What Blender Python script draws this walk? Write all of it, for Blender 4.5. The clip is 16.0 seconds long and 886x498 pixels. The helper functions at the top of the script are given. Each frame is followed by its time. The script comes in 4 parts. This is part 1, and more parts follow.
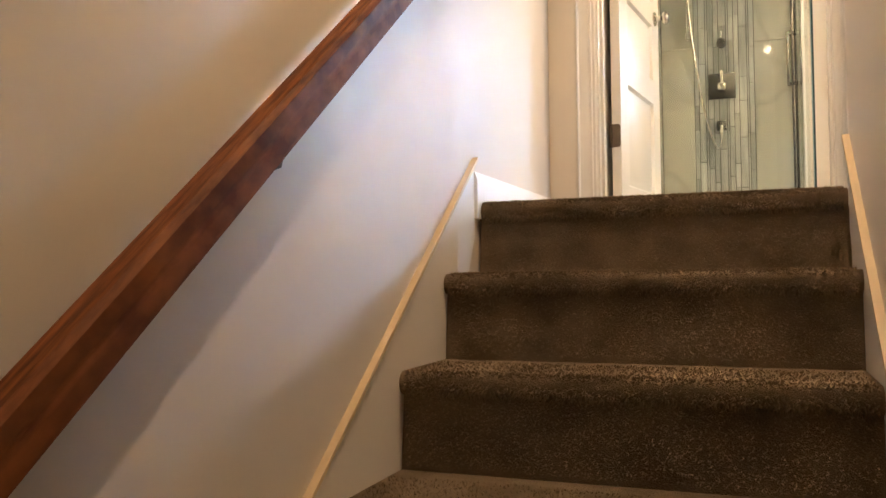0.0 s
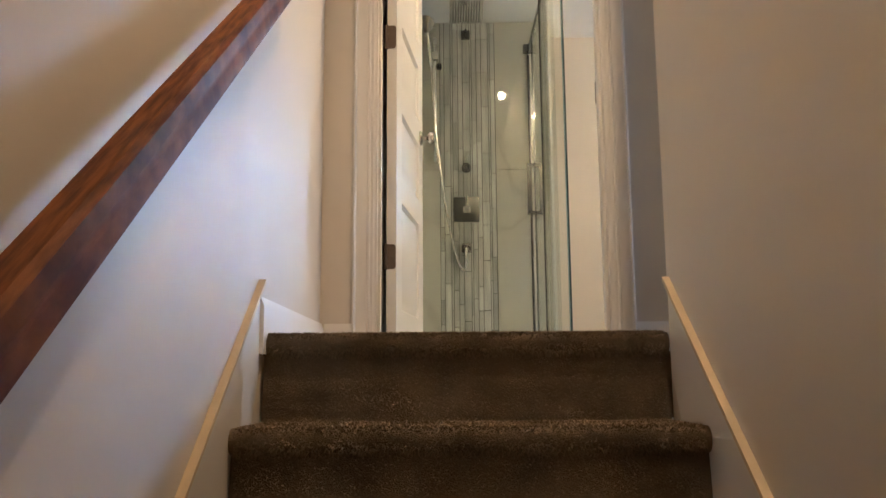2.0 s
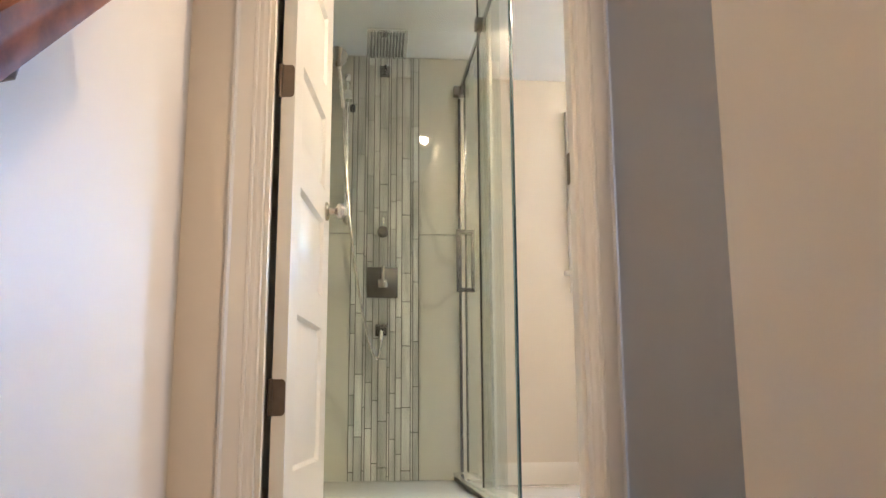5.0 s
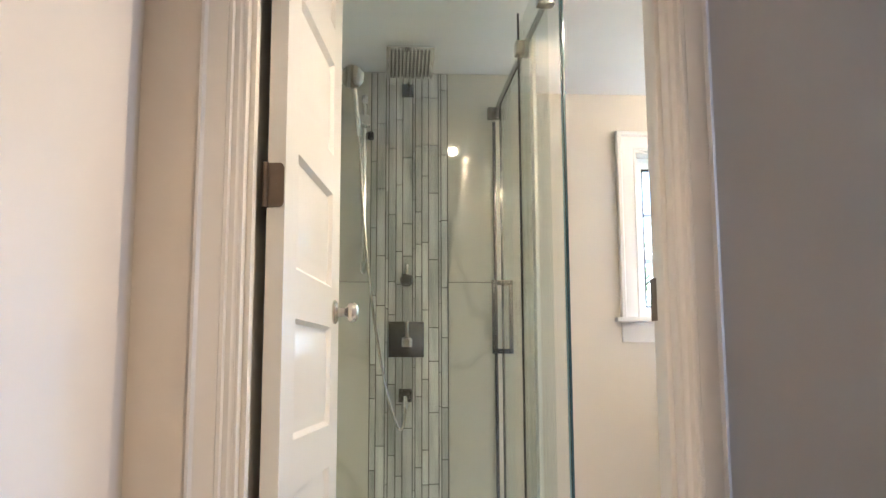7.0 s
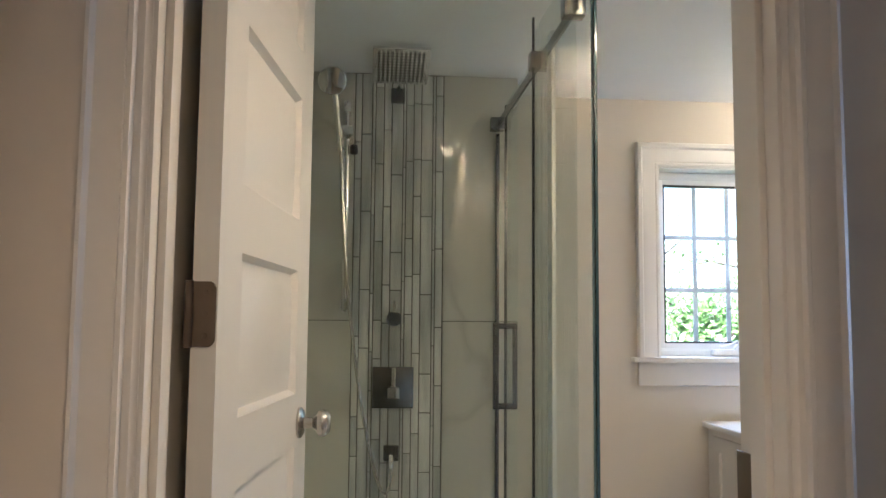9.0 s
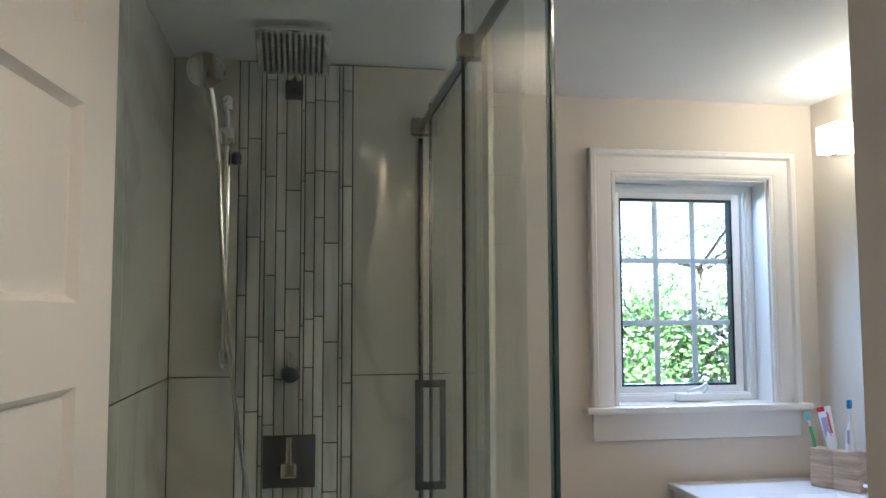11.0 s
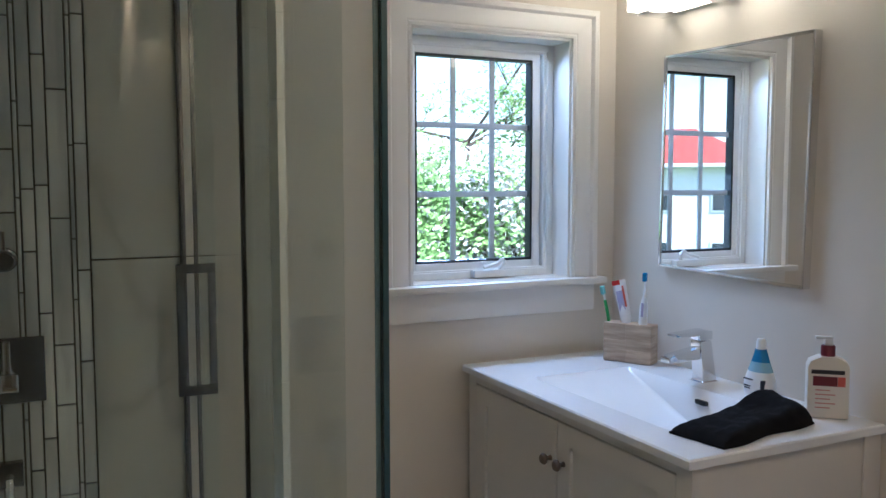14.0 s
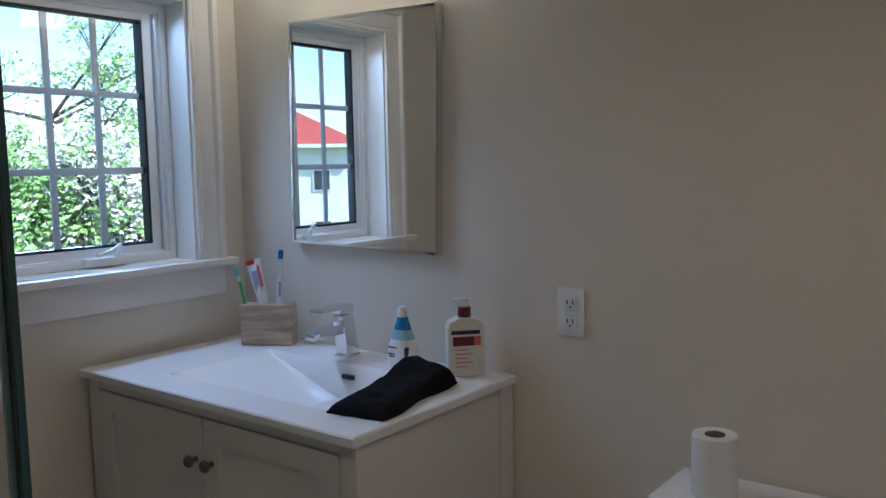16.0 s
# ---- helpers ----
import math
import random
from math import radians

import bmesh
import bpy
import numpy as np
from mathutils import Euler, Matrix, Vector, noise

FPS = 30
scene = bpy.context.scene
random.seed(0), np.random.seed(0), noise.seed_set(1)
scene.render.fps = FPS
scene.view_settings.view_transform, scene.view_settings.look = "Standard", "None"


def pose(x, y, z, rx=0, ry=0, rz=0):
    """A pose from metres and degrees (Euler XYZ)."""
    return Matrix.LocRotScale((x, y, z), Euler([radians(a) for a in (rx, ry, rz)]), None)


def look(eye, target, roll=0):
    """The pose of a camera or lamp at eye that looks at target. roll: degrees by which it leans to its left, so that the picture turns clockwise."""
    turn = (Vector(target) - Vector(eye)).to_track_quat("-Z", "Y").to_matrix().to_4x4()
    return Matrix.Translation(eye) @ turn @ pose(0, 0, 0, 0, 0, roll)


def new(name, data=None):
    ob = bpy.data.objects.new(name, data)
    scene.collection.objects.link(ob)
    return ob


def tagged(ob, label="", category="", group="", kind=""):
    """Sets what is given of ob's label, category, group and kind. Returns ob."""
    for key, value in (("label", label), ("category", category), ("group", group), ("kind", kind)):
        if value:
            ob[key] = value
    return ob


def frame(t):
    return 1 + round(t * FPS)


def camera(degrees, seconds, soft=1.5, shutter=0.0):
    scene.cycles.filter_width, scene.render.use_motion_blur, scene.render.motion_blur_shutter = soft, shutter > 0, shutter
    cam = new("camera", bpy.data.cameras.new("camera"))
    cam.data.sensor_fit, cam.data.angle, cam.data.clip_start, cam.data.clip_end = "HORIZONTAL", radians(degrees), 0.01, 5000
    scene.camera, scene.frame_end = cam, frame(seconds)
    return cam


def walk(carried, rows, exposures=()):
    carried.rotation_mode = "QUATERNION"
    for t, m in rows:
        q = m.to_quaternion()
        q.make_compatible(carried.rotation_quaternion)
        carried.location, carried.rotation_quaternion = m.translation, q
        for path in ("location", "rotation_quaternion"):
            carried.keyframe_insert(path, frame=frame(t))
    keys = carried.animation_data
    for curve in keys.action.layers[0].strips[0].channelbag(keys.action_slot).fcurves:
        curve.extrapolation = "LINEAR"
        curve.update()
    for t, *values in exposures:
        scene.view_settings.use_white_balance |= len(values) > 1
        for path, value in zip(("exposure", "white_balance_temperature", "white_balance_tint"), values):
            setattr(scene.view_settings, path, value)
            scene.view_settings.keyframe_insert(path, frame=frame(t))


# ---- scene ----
cam = camera(56.3, 16.0)
PATH = [
    (0, (0.742, -2.205, -0.207), (0.028, -0.338, -0.14), -0.6),
    (0.5, (0.683, -2.085, -0.183), (0.19, -0.15, -0.065), 0.0),
    (1, (0.612, -2.035, -0.15), (0.307, -0.067, 0.038), 0.3),
    (1.5, (0.487, -1.992, -0.122), (0.375, -0.011, 0.136), -0.4),
    (2, (0.435, -1.92, -0.111), (0.424, 0.055, 0.205), -0.4),
    (2.5, (0.444, -1.766, -0.102), (0.487, 0.195, 0.287), -0.4),
    (3, (0.414, -1.598, -0.094), (0.498, 0.351, 0.346), -0.2),
    (3.5, (0.352, -1.424, 0.039), (0.493, 0.523, 0.473), 0.0),
    (4, (0.349, -1.318, 0.129), (0.551, 0.628, 0.545), -0.2),
    (4.2, (0.373, -1.246, 0.147), (0.584, 0.7, 0.557), -0.3),
    (6.3, (0.431, -0.822, 0.721), (0.639, 1.148, 0.996), -0.2),
    (6.5, (0.428, -0.716, 0.77), (0.648, 1.254, 1.035), 0.2),
    (7, (0.443, -0.609, 0.819), (0.591, 1.367, 1.091), -0.2),
    (7.5, (0.432, -0.523, 0.91), (0.542, 1.461, 1.134), 0.2),
    (8, (0.385, -0.391, 1.031), (0.529, 1.593, 1.246), 0.2),
    (8.5, (0.392, -0.248, 1.07), (0.586, 1.733, 1.265), 0.4),
    (9, (0.458, -0.137, 1.162), (0.634, 1.847, 1.341), 0.5),
    (9.2, (0.454, -0.061, 1.21), (0.615, 1.925, 1.381), 0.5),
    (11.3, (0.604, 0.515, 1.374), (0.944, 2.481, 1.519), -0.2),
    (11.5, (0.605, 0.533, 1.384), (0.936, 2.504, 1.47), -0.1),
    (12, (0.581, 0.617, 1.365), (0.951, 2.583, 1.33), 0.0),
    (12.5, (0.552, 0.693, 1.359), (1.064, 2.623, 1.251), -0.2),
    (13, (0.554, 0.768, 1.351), (1.231, 2.644, 1.197), -0.5),
    (13.5, (0.611, 0.839, 1.344), (1.398, 2.67, 1.183), -0.0),
    (14, (0.646, 0.878, 1.344), (1.506, 2.678, 1.193), -0.1),
    (14.5, (0.679, 0.896, 1.341), (1.607, 2.661, 1.182), -0.4),
    (15, (0.686, 0.941, 1.339), (1.827, 2.573, 1.156), -0.4),
    (15.5, (0.682, 1.007, 1.322), (2.067, 2.437, 1.125), -0.8),
    (16, (0.668, 1.044, 1.319), (2.244, 2.257, 1.115), -1.1),
]
EXPO = [(0, 3.75, 6550, 11), (1.5, 3.2, 6150, 11), (3, 3.0, 6050, 11), (3.6, 3.4, 6000, 11), (4, 3.45, 5950, 11), (7, 3.4, 5300, 10), (8, 2.8, 5350, 10), (9, 2.45, 5400, 10), (11.4, 1.8, 5010, 8), (12.5, 1.6, 4910, 8), (14, 1.5, 5010, 9), (16, 0.92, 5010, 9)]
walk(cam, [(t, look(eye, target, roll)) for t, eye, target, roll in PATH], EXPO)

# ---- light ----
world = bpy.data.worlds.new("sky")
scene.world = world
world.use_nodes = True
wn = world.node_tree.nodes
sky = wn.new("ShaderNodeTexSky")
sky.sky_type = "NISHITA"
sky.sun_disc = False
sky.sun_elevation, sky.sun_rotation = radians(42), radians(200)
wn["Background"].inputs["Strength"].default_value = 0.15
world.node_tree.links.new(sky.outputs[0], wn["Background"].inputs[0])


def lamp(name, kind, m, energy, color, **kw):
    d = bpy.data.lights.new(name, kind)
    d.energy, d.color = energy, color
    if "size" in kw:
        d.shape, d.size, d.size_y = "RECTANGLE", kw["size"][0], kw["size"][1]
    if "soft" in kw:
        d.shadow_soft_size = kw["soft"]
    if "angle" in kw:
        d.angle = radians(kw["angle"])
    if "spot" in kw:
        d.spot_size, d.spot_blend = radians(kw["spot"]), 0.6
    o = new(name, d)
    o.matrix_world = m
    return o


COOL, WARM = (0.62, 0.76, 1.0), (1.0, 0.70, 0.42)
lamp("sun", "SUN", look((-8, -20, 22), (0, 0, 0)), 5.0, (1.0, 0.94, 0.85), angle=0.6)
beam = lamp("bath_window_daylight", "AREA", look((1.98, 3.372, 1.24), (0.0, -0.40, 0.12)), 0.36, (0.50, 0.68, 1.0), size=(0.50, 0.32))
beam.data.spread = radians(29)
head_light = lamp("bath_window_skylight", "AREA", look((1.98, 3.345, 1.812), (2.0, 2.72, 0.75)), 1.15, COOL, size=(0.50, 0.09))
head_light.data.spread = radians(100)
lamp("stair_downlight_light", "SPOT", pose(0.87, -0.85, 2.095), 7.8, WARM, soft=0.03, spot=160)
lamp("hall_window_daylight", "AREA", look((5.0, 0.825, 1.40), (0.0, 0.60, 0.75)), 4.0, COOL, size=(0.08, 1.10))
lamp("bath_downlight_light", "SPOT", pose(1.17, 1.18, 2.115), 8.6, WARM, soft=0.03, spot=160)

# ---- materials ----
def mat(name, color, rough=0.5, metal=0.0, var=0.08, scale=6.0, bump=0.05, bscale=120.0, spec=0.5, color2=None, stretch=None, island=0.0, objvar=0.0, dist=0.002):
    m = bpy.data.materials.new(name)
    m.use_nodes = True
    nt = m.node_tree
    N, L = nt.nodes, nt.links
    b = N["Principled BSDF"]
    b.inputs["Roughness"].default_value, b.inputs["Metallic"].default_value = rough, metal
    b.inputs["Specular IOR Level"].default_value = spec
    tc = N.new("ShaderNodeTexCoord")
    mp = N.new("ShaderNodeMapping")
    if stretch:
        mp.inputs["Scale"].default_value = stretch
    L.new(tc.outputs["Object"], mp.inputs[0])
    n1 = N.new("ShaderNodeTexNoise")
    n1.inputs["Scale"].default_value, n1.inputs["Detail"].default_value = scale, 6
    L.new(mp.outputs[0], n1.inputs["Vector"])
    r = N.new("ShaderNodeValToRGB")
    c2 = color2 or tuple(c * (1 - var * 2) for c in color)
    r.color_ramp.elements[0].position, r.color_ramp.elements[1].position = 0.35, 0.65
    r.color_ramp.elements[0].color, r.color_ramp.elements[1].color = (*c2, 1), (*color, 1)
    L.new(n1.outputs[0], r.inputs[0])
    out = r.outputs[0]
    if island or objvar:
        g = N.new("ShaderNodeNewGeometry") if island else N.new("ShaderNodeObjectInfo")
        src = g.outputs["Random Per Island"] if island else g.outputs["Random"]
        h = N.new("ShaderNodeHueSaturation")
        ma = N.new("ShaderNodeMapRange")
        k = island or objvar
        ma.inputs[3].default_value, ma.inputs[4].default_value = 1 - k, 1 + k
        L.new(src, ma.inputs[0])
        L.new(ma.outputs[0], h.inputs["Value"])
        L.new(out, h.inputs["Color"])
        out = h.outputs[0]
    L.new(out, b.inputs["Base Color"])
    if bump:
        n2 = N.new("ShaderNodeTexNoise")
        n2.inputs["Scale"].default_value, n2.inputs["Detail"].default_value = bscale, 4
        L.new(mp.outputs[0], n2.inputs["Vector"])
        bp = N.new("ShaderNodeBump")
        bp.inputs["Strength"].default_value, bp.inputs["Distance"].default_value = bump, dist
        L.new(n2.outputs[0], bp.inputs["Height"])
        L.new(bp.outputs[0], b.inputs["Normal"])
    return m


def marble(name, base, vein, objvar=0.0):
    m = mat(name, base, 0.04, var=0.03, scale=2.5, bump=0.0, objvar=objvar)
    nt = m.node_tree
    N, L = nt.nodes, nt.links
    w = N.new("ShaderNodeTexNoise")
    w.inputs["Scale"].default_value, w.inputs["Detail"].default_value = 0.9, 10
    w.inputs["Distortion"].default_value = 0.5
    mp = [n for n in N if n.type == "MAPPING"][0]
    mp.inputs["Rotation"].default_value = (0.3, 0.5, 0.4)
    L.new(mp.outputs[0], w.inputs["Vector"])
    r = N.new("ShaderNodeValToRGB")
    e = r.color_ramp.elements
    e[0].position, e[1].position = 0.478, 0.535
    e[0].color = e[1].color = (0, 0, 0, 1)
    e.new(0.505).color = (1, 1, 1, 1)
    L.new(w.outputs[0], r.inputs[0])
    b = N["Principled BSDF"]
    old = b.inputs["Base Color"].links[0].from_socket
    mx = N.new("ShaderNodeMix")
    mx.data_type = "RGBA"
    sc = N.new("ShaderNodeMath")
    sc.operation = "MULTIPLY"
    sc.inputs[1].default_value = 0.32
    L.new(r.outputs[0], sc.inputs[0])
    L.new(sc.outputs[0], mx.inputs[0])
    L.new(old, mx.inputs[6])
    mx.inputs[7].default_value = (*vein, 1)
    L.new(mx.outputs[2], b.inputs["Base Color"])
    return m


M_WALL = mat("wall_paint", (0.70, 0.64, 0.56), 0.55, var=0.015, scale=1.5, bump=0.12, bscale=260, spec=0.3)
M_BWALL = mat("bath_wall_paint", (0.72, 0.66, 0.57), 0.5, var=0.015, scale=1.5, bump=0.12, bscale=260, spec=0.3)
M_CEIL = mat("ceiling_paint", (0.78, 0.78, 0.76), 0.7, var=0.01, bump=0.1, bscale=200, spec=0.2)
M_TRIM = mat("white_trim_paint", (0.80, 0.77, 0.72), 0.32, var=0.015, scale=3, bump=0.04, bscale=90)
M_DOOR = mat("door_paint", (0.80, 0.79, 0.76), 0.33, var=0.012, scale=3, bump=0.05, bscale=100)
M_CARPET = mat("brown_carpet", (0.31, 0.235, 0.155), 0.95, scale=9, bump=1.0, bscale=420, spec=0.1, color2=(0.20, 0.148, 0.094), dist=0.006)
M_PILE = mat("carpet_pile", (0.34, 0.26, 0.172), 0.95, scale=9, bump=0, spec=0.1, color2=(0.21, 0.155, 0.098), island=0.35)
M_RAIL = mat("stained_rail_wood", (0.27, 0.092, 0.027), 0.62, spec=0.22, scale=9, bump=0.15, bscale=60, color2=(0.10, 0.028, 0.009), stretch=(14, 1.2, 1.6))
M_CAP = mat("pale_wood_cap", (0.74, 0.60, 0.40), 0.45, var=0.06, scale=5, bump=0.1, stretch=(8, 1, 1))
M_TILE = marble("large_marble_tile", (0.64, 0.63, 0.56), (0.33, 0.30, 0.26))
M_STRIP = mat("strip_tile", (0.72, 0.72, 0.68), 0.10, scale=3, bump=0.02, color2=(0.46, 0.47, 0.45), stretch=(7, 7, 1), objvar=0.16)
M_GROUT = mat("grout", (0.15, 0.145, 0.13), 0.9, bump=0.2)
M_CURB = marble("curb_marble", (0.72, 0.69, 0.62), (0.45, 0.40, 0.33))
M_CHROME = mat("chrome", (0.82, 0.82, 0.82), 0.08, 1.0, var=0.02, bump=0.0)
M_NICKEL = mat("brushed_nickel", (0.55, 0.52, 0.48), 0.22, 1.0, var=0.04, bump=0.03)
M_BRONZE = mat("aged_bronze_hinge", (0.17, 0.13, 0.10), 0.4, 0.7, var=0.08, scale=20, bump=0.05)
M_STEEL = mat("dark_steel", (0.22, 0.22, 0.22), 0.25, 1.0, var=0.05, bump=0.0)
M_RUB = mat("black_seal", (0.012, 0.012, 0.012), 0.5, bump=0.0)
M_NOZ = mat("grey_nozzle", (0.10, 0.10, 0.10), 0.5, bump=0.0)
M_CERAM = mat("white_ceramic", (0.83, 0.83, 0.83), 0.12, var=0.01, bump=0.0)
M_CAB = mat("cabinet_paint", (0.70, 0.67, 0.62), 0.4, var=0.015, scale=3, bump=0.05)
M_VINYL = mat("white_vinyl", (0.80, 0.80, 0.78), 0.35, var=0.01, bump=0.02)
M_BARS = mat("pale_grille", (0.60, 0.66, 0.74), 0.4, var=0.01, bump=0.0)
M_FLOOR = marble("bath_floor_tile", (0.60, 0.58, 0.53), (0.40, 0.37, 0.33))
M_TOWEL = mat("black_terry", (0.013, 0.013, 0.015), 0.95, scale=40, bump=1.0, bscale=350, spec=0.1, dist=0.004)
M_WOODCUP = mat("limewashed_wood", (0.55, 0.44, 0.32), 0.6, scale=5, bump=0.3, bscale=70, color2=(0.36, 0.27, 0.19), stretch=(2, 2, 16), objvar=0.12)
M_PAPER = mat("toilet_paper", (0.84, 0.83, 0.82), 0.9, var=0.015, bump=0.3, bscale=150, spec=0.1)
M_CARD = mat("cardboard", (0.09, 0.06, 0.035), 0.9)
M_LOTION = mat("cream_plastic", (0.78, 0.74, 0.66), 0.3, var=0.01, bump=0.0)
M_MAROON = mat("maroon_plastic", (0.14, 0.012, 0.022), 0.3, var=0.02, bump=0.0)
M_CORAL = mat("coral_print", (0.62, 0.12, 0.09), 0.4, var=0.02, bump=0.0)
M_INK = mat("dark_print", (0.02, 0.02, 0.03), 0.5, bump=0.0)
M_PINK = mat("pale_red_print", (0.62, 0.30, 0.26), 0.5, bump=0.0)
M_BLUE = mat("blue_plastic", (0.03, 0.20, 0.42), 0.25, var=0.02, bump=0.0)
M_SKY = mat("pale_blue_plastic", (0.30, 0.52, 0.64), 0.25, var=0.05, bump=0.0)
M_GREEN = mat("green_plastic", (0.06, 0.42, 0.12), 0.3, bump=0.0)
M_TEAL = mat("teal_bristle", (0.25, 0.62, 0.60), 0.8, bump=0.2)
M_WHITEP = mat("white_plastic", (0.80, 0.80, 0.80), 0.3, var=0.01, bump=0.0)
M_RED = mat("red_plastic", (0.60, 0.03, 0.03), 0.35, bump=0.0)
M_LAV = mat("lavender_print", (0.42, 0.40, 0.58), 0.4, bump=0.0)
M_BARK = mat("bark", (0.12, 0.09, 0.07), 0.9, scale=12, bump=0.6, stretch=(1, 1, 0.3))
M_LEAF = mat("leaf", (0.27, 0.42, 0.13), 0.6, scale=2, bump=0, color2=(0.17, 0.31, 0.08), island=0.4)
M_BLOOM = mat("blossom", (0.75, 0.74, 0.72), 0.7, scale=2, bump=0, island=0.15)
M_GRASS = mat("grass", (0.10, 0.17, 0.04), 0.9, scale=0.8, bump=0.5, bscale=20, color2=(0.06, 0.11, 0.03))
M_ROOF = mat("red_roof_shingle", (0.36, 0.07, 0.05), 0.8, scale=3, bump=0.4, bscale=12, color2=(0.26, 0.05, 0.04))
M_SIDING = mat("white_siding", (0.74, 0.76, 0.78), 0.6, scale=1, bump=0.2, bscale=5)
M_DARKWIN = mat("dark_house_glass", (0.05, 0.06, 0.07), 0.1, bump=0.0)


def glass(name, tint, gloss=0.0):
    """A clear pane: tinted see-through with a mirror sheen that grows at grazing angles."""
    m = bpy.data.materials.new(name)
    m.use_nodes = True
    N, L = m.node_tree.nodes, m.node_tree.links
    clear, shine, mix = N.new("ShaderNodeBsdfTransparent"), N.new("ShaderNodeBsdfGlossy"), N.new("ShaderNodeMixShader")
    facing, power, sheen = N.new("ShaderNodeLayerWeight"), N.new("ShaderNodeMath"), N.new("ShaderNodeMath")
    facing.inputs["Blend"].default_value = 0.5
    power.operation, power.inputs[1].default_value = "POWER", 5.0
    sheen.operation, sheen.inputs[1].default_value, sheen.inputs[2].default_value = "MULTIPLY_ADD", 0.45, 0.03
    L.new(facing.outputs["Facing"], power.inputs[0])
    L.new(power.outputs[0], sheen.inputs[0])
    clear.inputs["Color"].default_value = (*tint, 1)
    shine.inputs["Roughness"].default_value = gloss
    L.new(sheen.outputs[0], mix.inputs[0])
    L.new(clear.outputs[0], mix.inputs[1])
    L.new(shine.outputs[0], mix.inputs[2])
    L.new(mix.outputs[0], N["Material Output"].inputs["Surface"])
    return m


M_GLASS = glass("shower_glass", (0.945, 0.972, 0.955))
M_EDGE = mat("glass_edge_teal", (0.030, 0.075, 0.090), 0.12, var=0.2, scale=3, bump=0.0, stretch=(1, 1, 0.2))
M_EDGE_PALE = mat("glass_edge_pale", (0.32, 0.45, 0.47), 0.15, var=0.1, scale=3, bump=0.0, stretch=(1, 1, 0.2))
M_PANE = glass("window_glass", (0.985, 0.99, 0.99))
M_MIRROR = mat("mirror_silver", (0.92, 0.93, 0.92), 0.0, 1.0, var=0.0, bump=0.0)


def glow(name, color, strength):
    m = bpy.data.materials.new(name)
    m.use_nodes = True
    b = m.node_tree.nodes["Principled BSDF"]
    b.inputs["Base Color"].default_value = (0.8, 0.8, 0.78, 1)
    b.inputs["Emission Color"].default_value = (*color, 1)
    b.inputs["Emission Strength"].default_value = strength
    return m


M_LED = glow("downlight_lens", (1.0, 0.84, 0.62), 8)
M_SHADE = glow("lit_frosted_shade", (1.0, 0.80, 0.55), 3.6)

# ---- mesh helpers ----
def mesh_box(bm, x0, x1, y0, y1, z0, z1):
    v = [bm.verts.new((x, y, z)) for x in (x0, x1) for y in (y0, y1) for z in (z0, z1)]
    for f in ((0, 1, 3, 2), (4, 6, 7, 5), (0, 4, 5, 1), (2, 3, 7, 6), (0, 2, 6, 4), (1, 5, 7, 3)):
        bm.faces.new([v[i] for i in f])


def boxes(*bs, bevel=0.0, seg=2):
    bm = bmesh.new()
    for b in bs:
        mesh_box(bm, *b)
    if bevel:
        bmesh.ops.bevel(bm, geom=bm.edges[:], offset=bevel, segments=seg, affect="EDGES", profile=0.7)
    return bm


def lathe(profile, n=28, at=(0, 0, 0), turn=None):
    """A turned shape from (radius, height) pairs round z."""
    bm = bmesh.new()
    rings = []
    for r, z in profile:
        rings.append([bm.verts.new((r * math.cos(2 * math.pi * i / n), r * math.sin(2 * math.pi * i / n), z)) for i in range(n)])
    for a, b in zip(rings, rings[1:]):
        for i in range(n):
            bm.faces.new((a[i], a[(i + 1) % n], b[(i + 1) % n], b[i]))
    bm.faces.new(rings[0][::-1])
    bm.faces.new(rings[-1])
    m = Matrix.Translation(at) @ (turn.to_4x4() if turn else Matrix())
    bmesh.ops.transform(bm, matrix=m, verts=bm.verts)
    return bm


def prism(points, axis, a, b, bevel=0.0):
    """A polygon drawn across an axis, pushed from a to b along it."""
    bm = bmesh.new()
    def at(p, s):
        return {"x": (s, p[0], p[1]), "y": (p[0], s, p[1]), "z": (p[0], p[1], s)}[axis]
    lo = [bm.verts.new(at(p, a)) for p in points]
    hi = [bm.verts.new(at(p, b)) for p in points]
    n = len(points)
    for i in range(n):
        bm.faces.new((lo[i], lo[(i + 1) % n], hi[(i + 1) % n], hi[i]))
    bm.faces.new(lo[::-1])
    bm.faces.new(hi)
    bmesh.ops.recalc_face_normals(bm, faces=bm.faces)
    if bevel:
        bmesh.ops.bevel(bm, geom=bm.edges[:], offset=bevel, segments=2, affect="EDGES", profile=0.7)
    return bm


def tube(points, r, n=10):
    """A round bar along points."""
    bm = bmesh.new()
    pts = [Vector(p) for p in points]
    rings = []
    for i, p in enumerate(pts):
        d = (pts[min(i + 1, len(pts) - 1)] - pts[max(i - 1, 0)]).normalized()
        u = d.orthogonal().normalized() if not rings else (u - d * u.dot(d)).normalized()
        w = d.cross(u)
        rings.append([bm.verts.new(p + r * (math.cos(2 * math.pi * k / n) * u + math.sin(2 * math.pi * k / n) * w)) for k in range(n)])
    for a, b in zip(rings, rings[1:]):
        for i in range(n):
            bm.faces.new((a[i], a[(i + 1) % n], b[(i + 1) % n], b[i]))
    bm.faces.new(rings[0][::-1])
    bm.faces.new(rings[-1])
    return bm


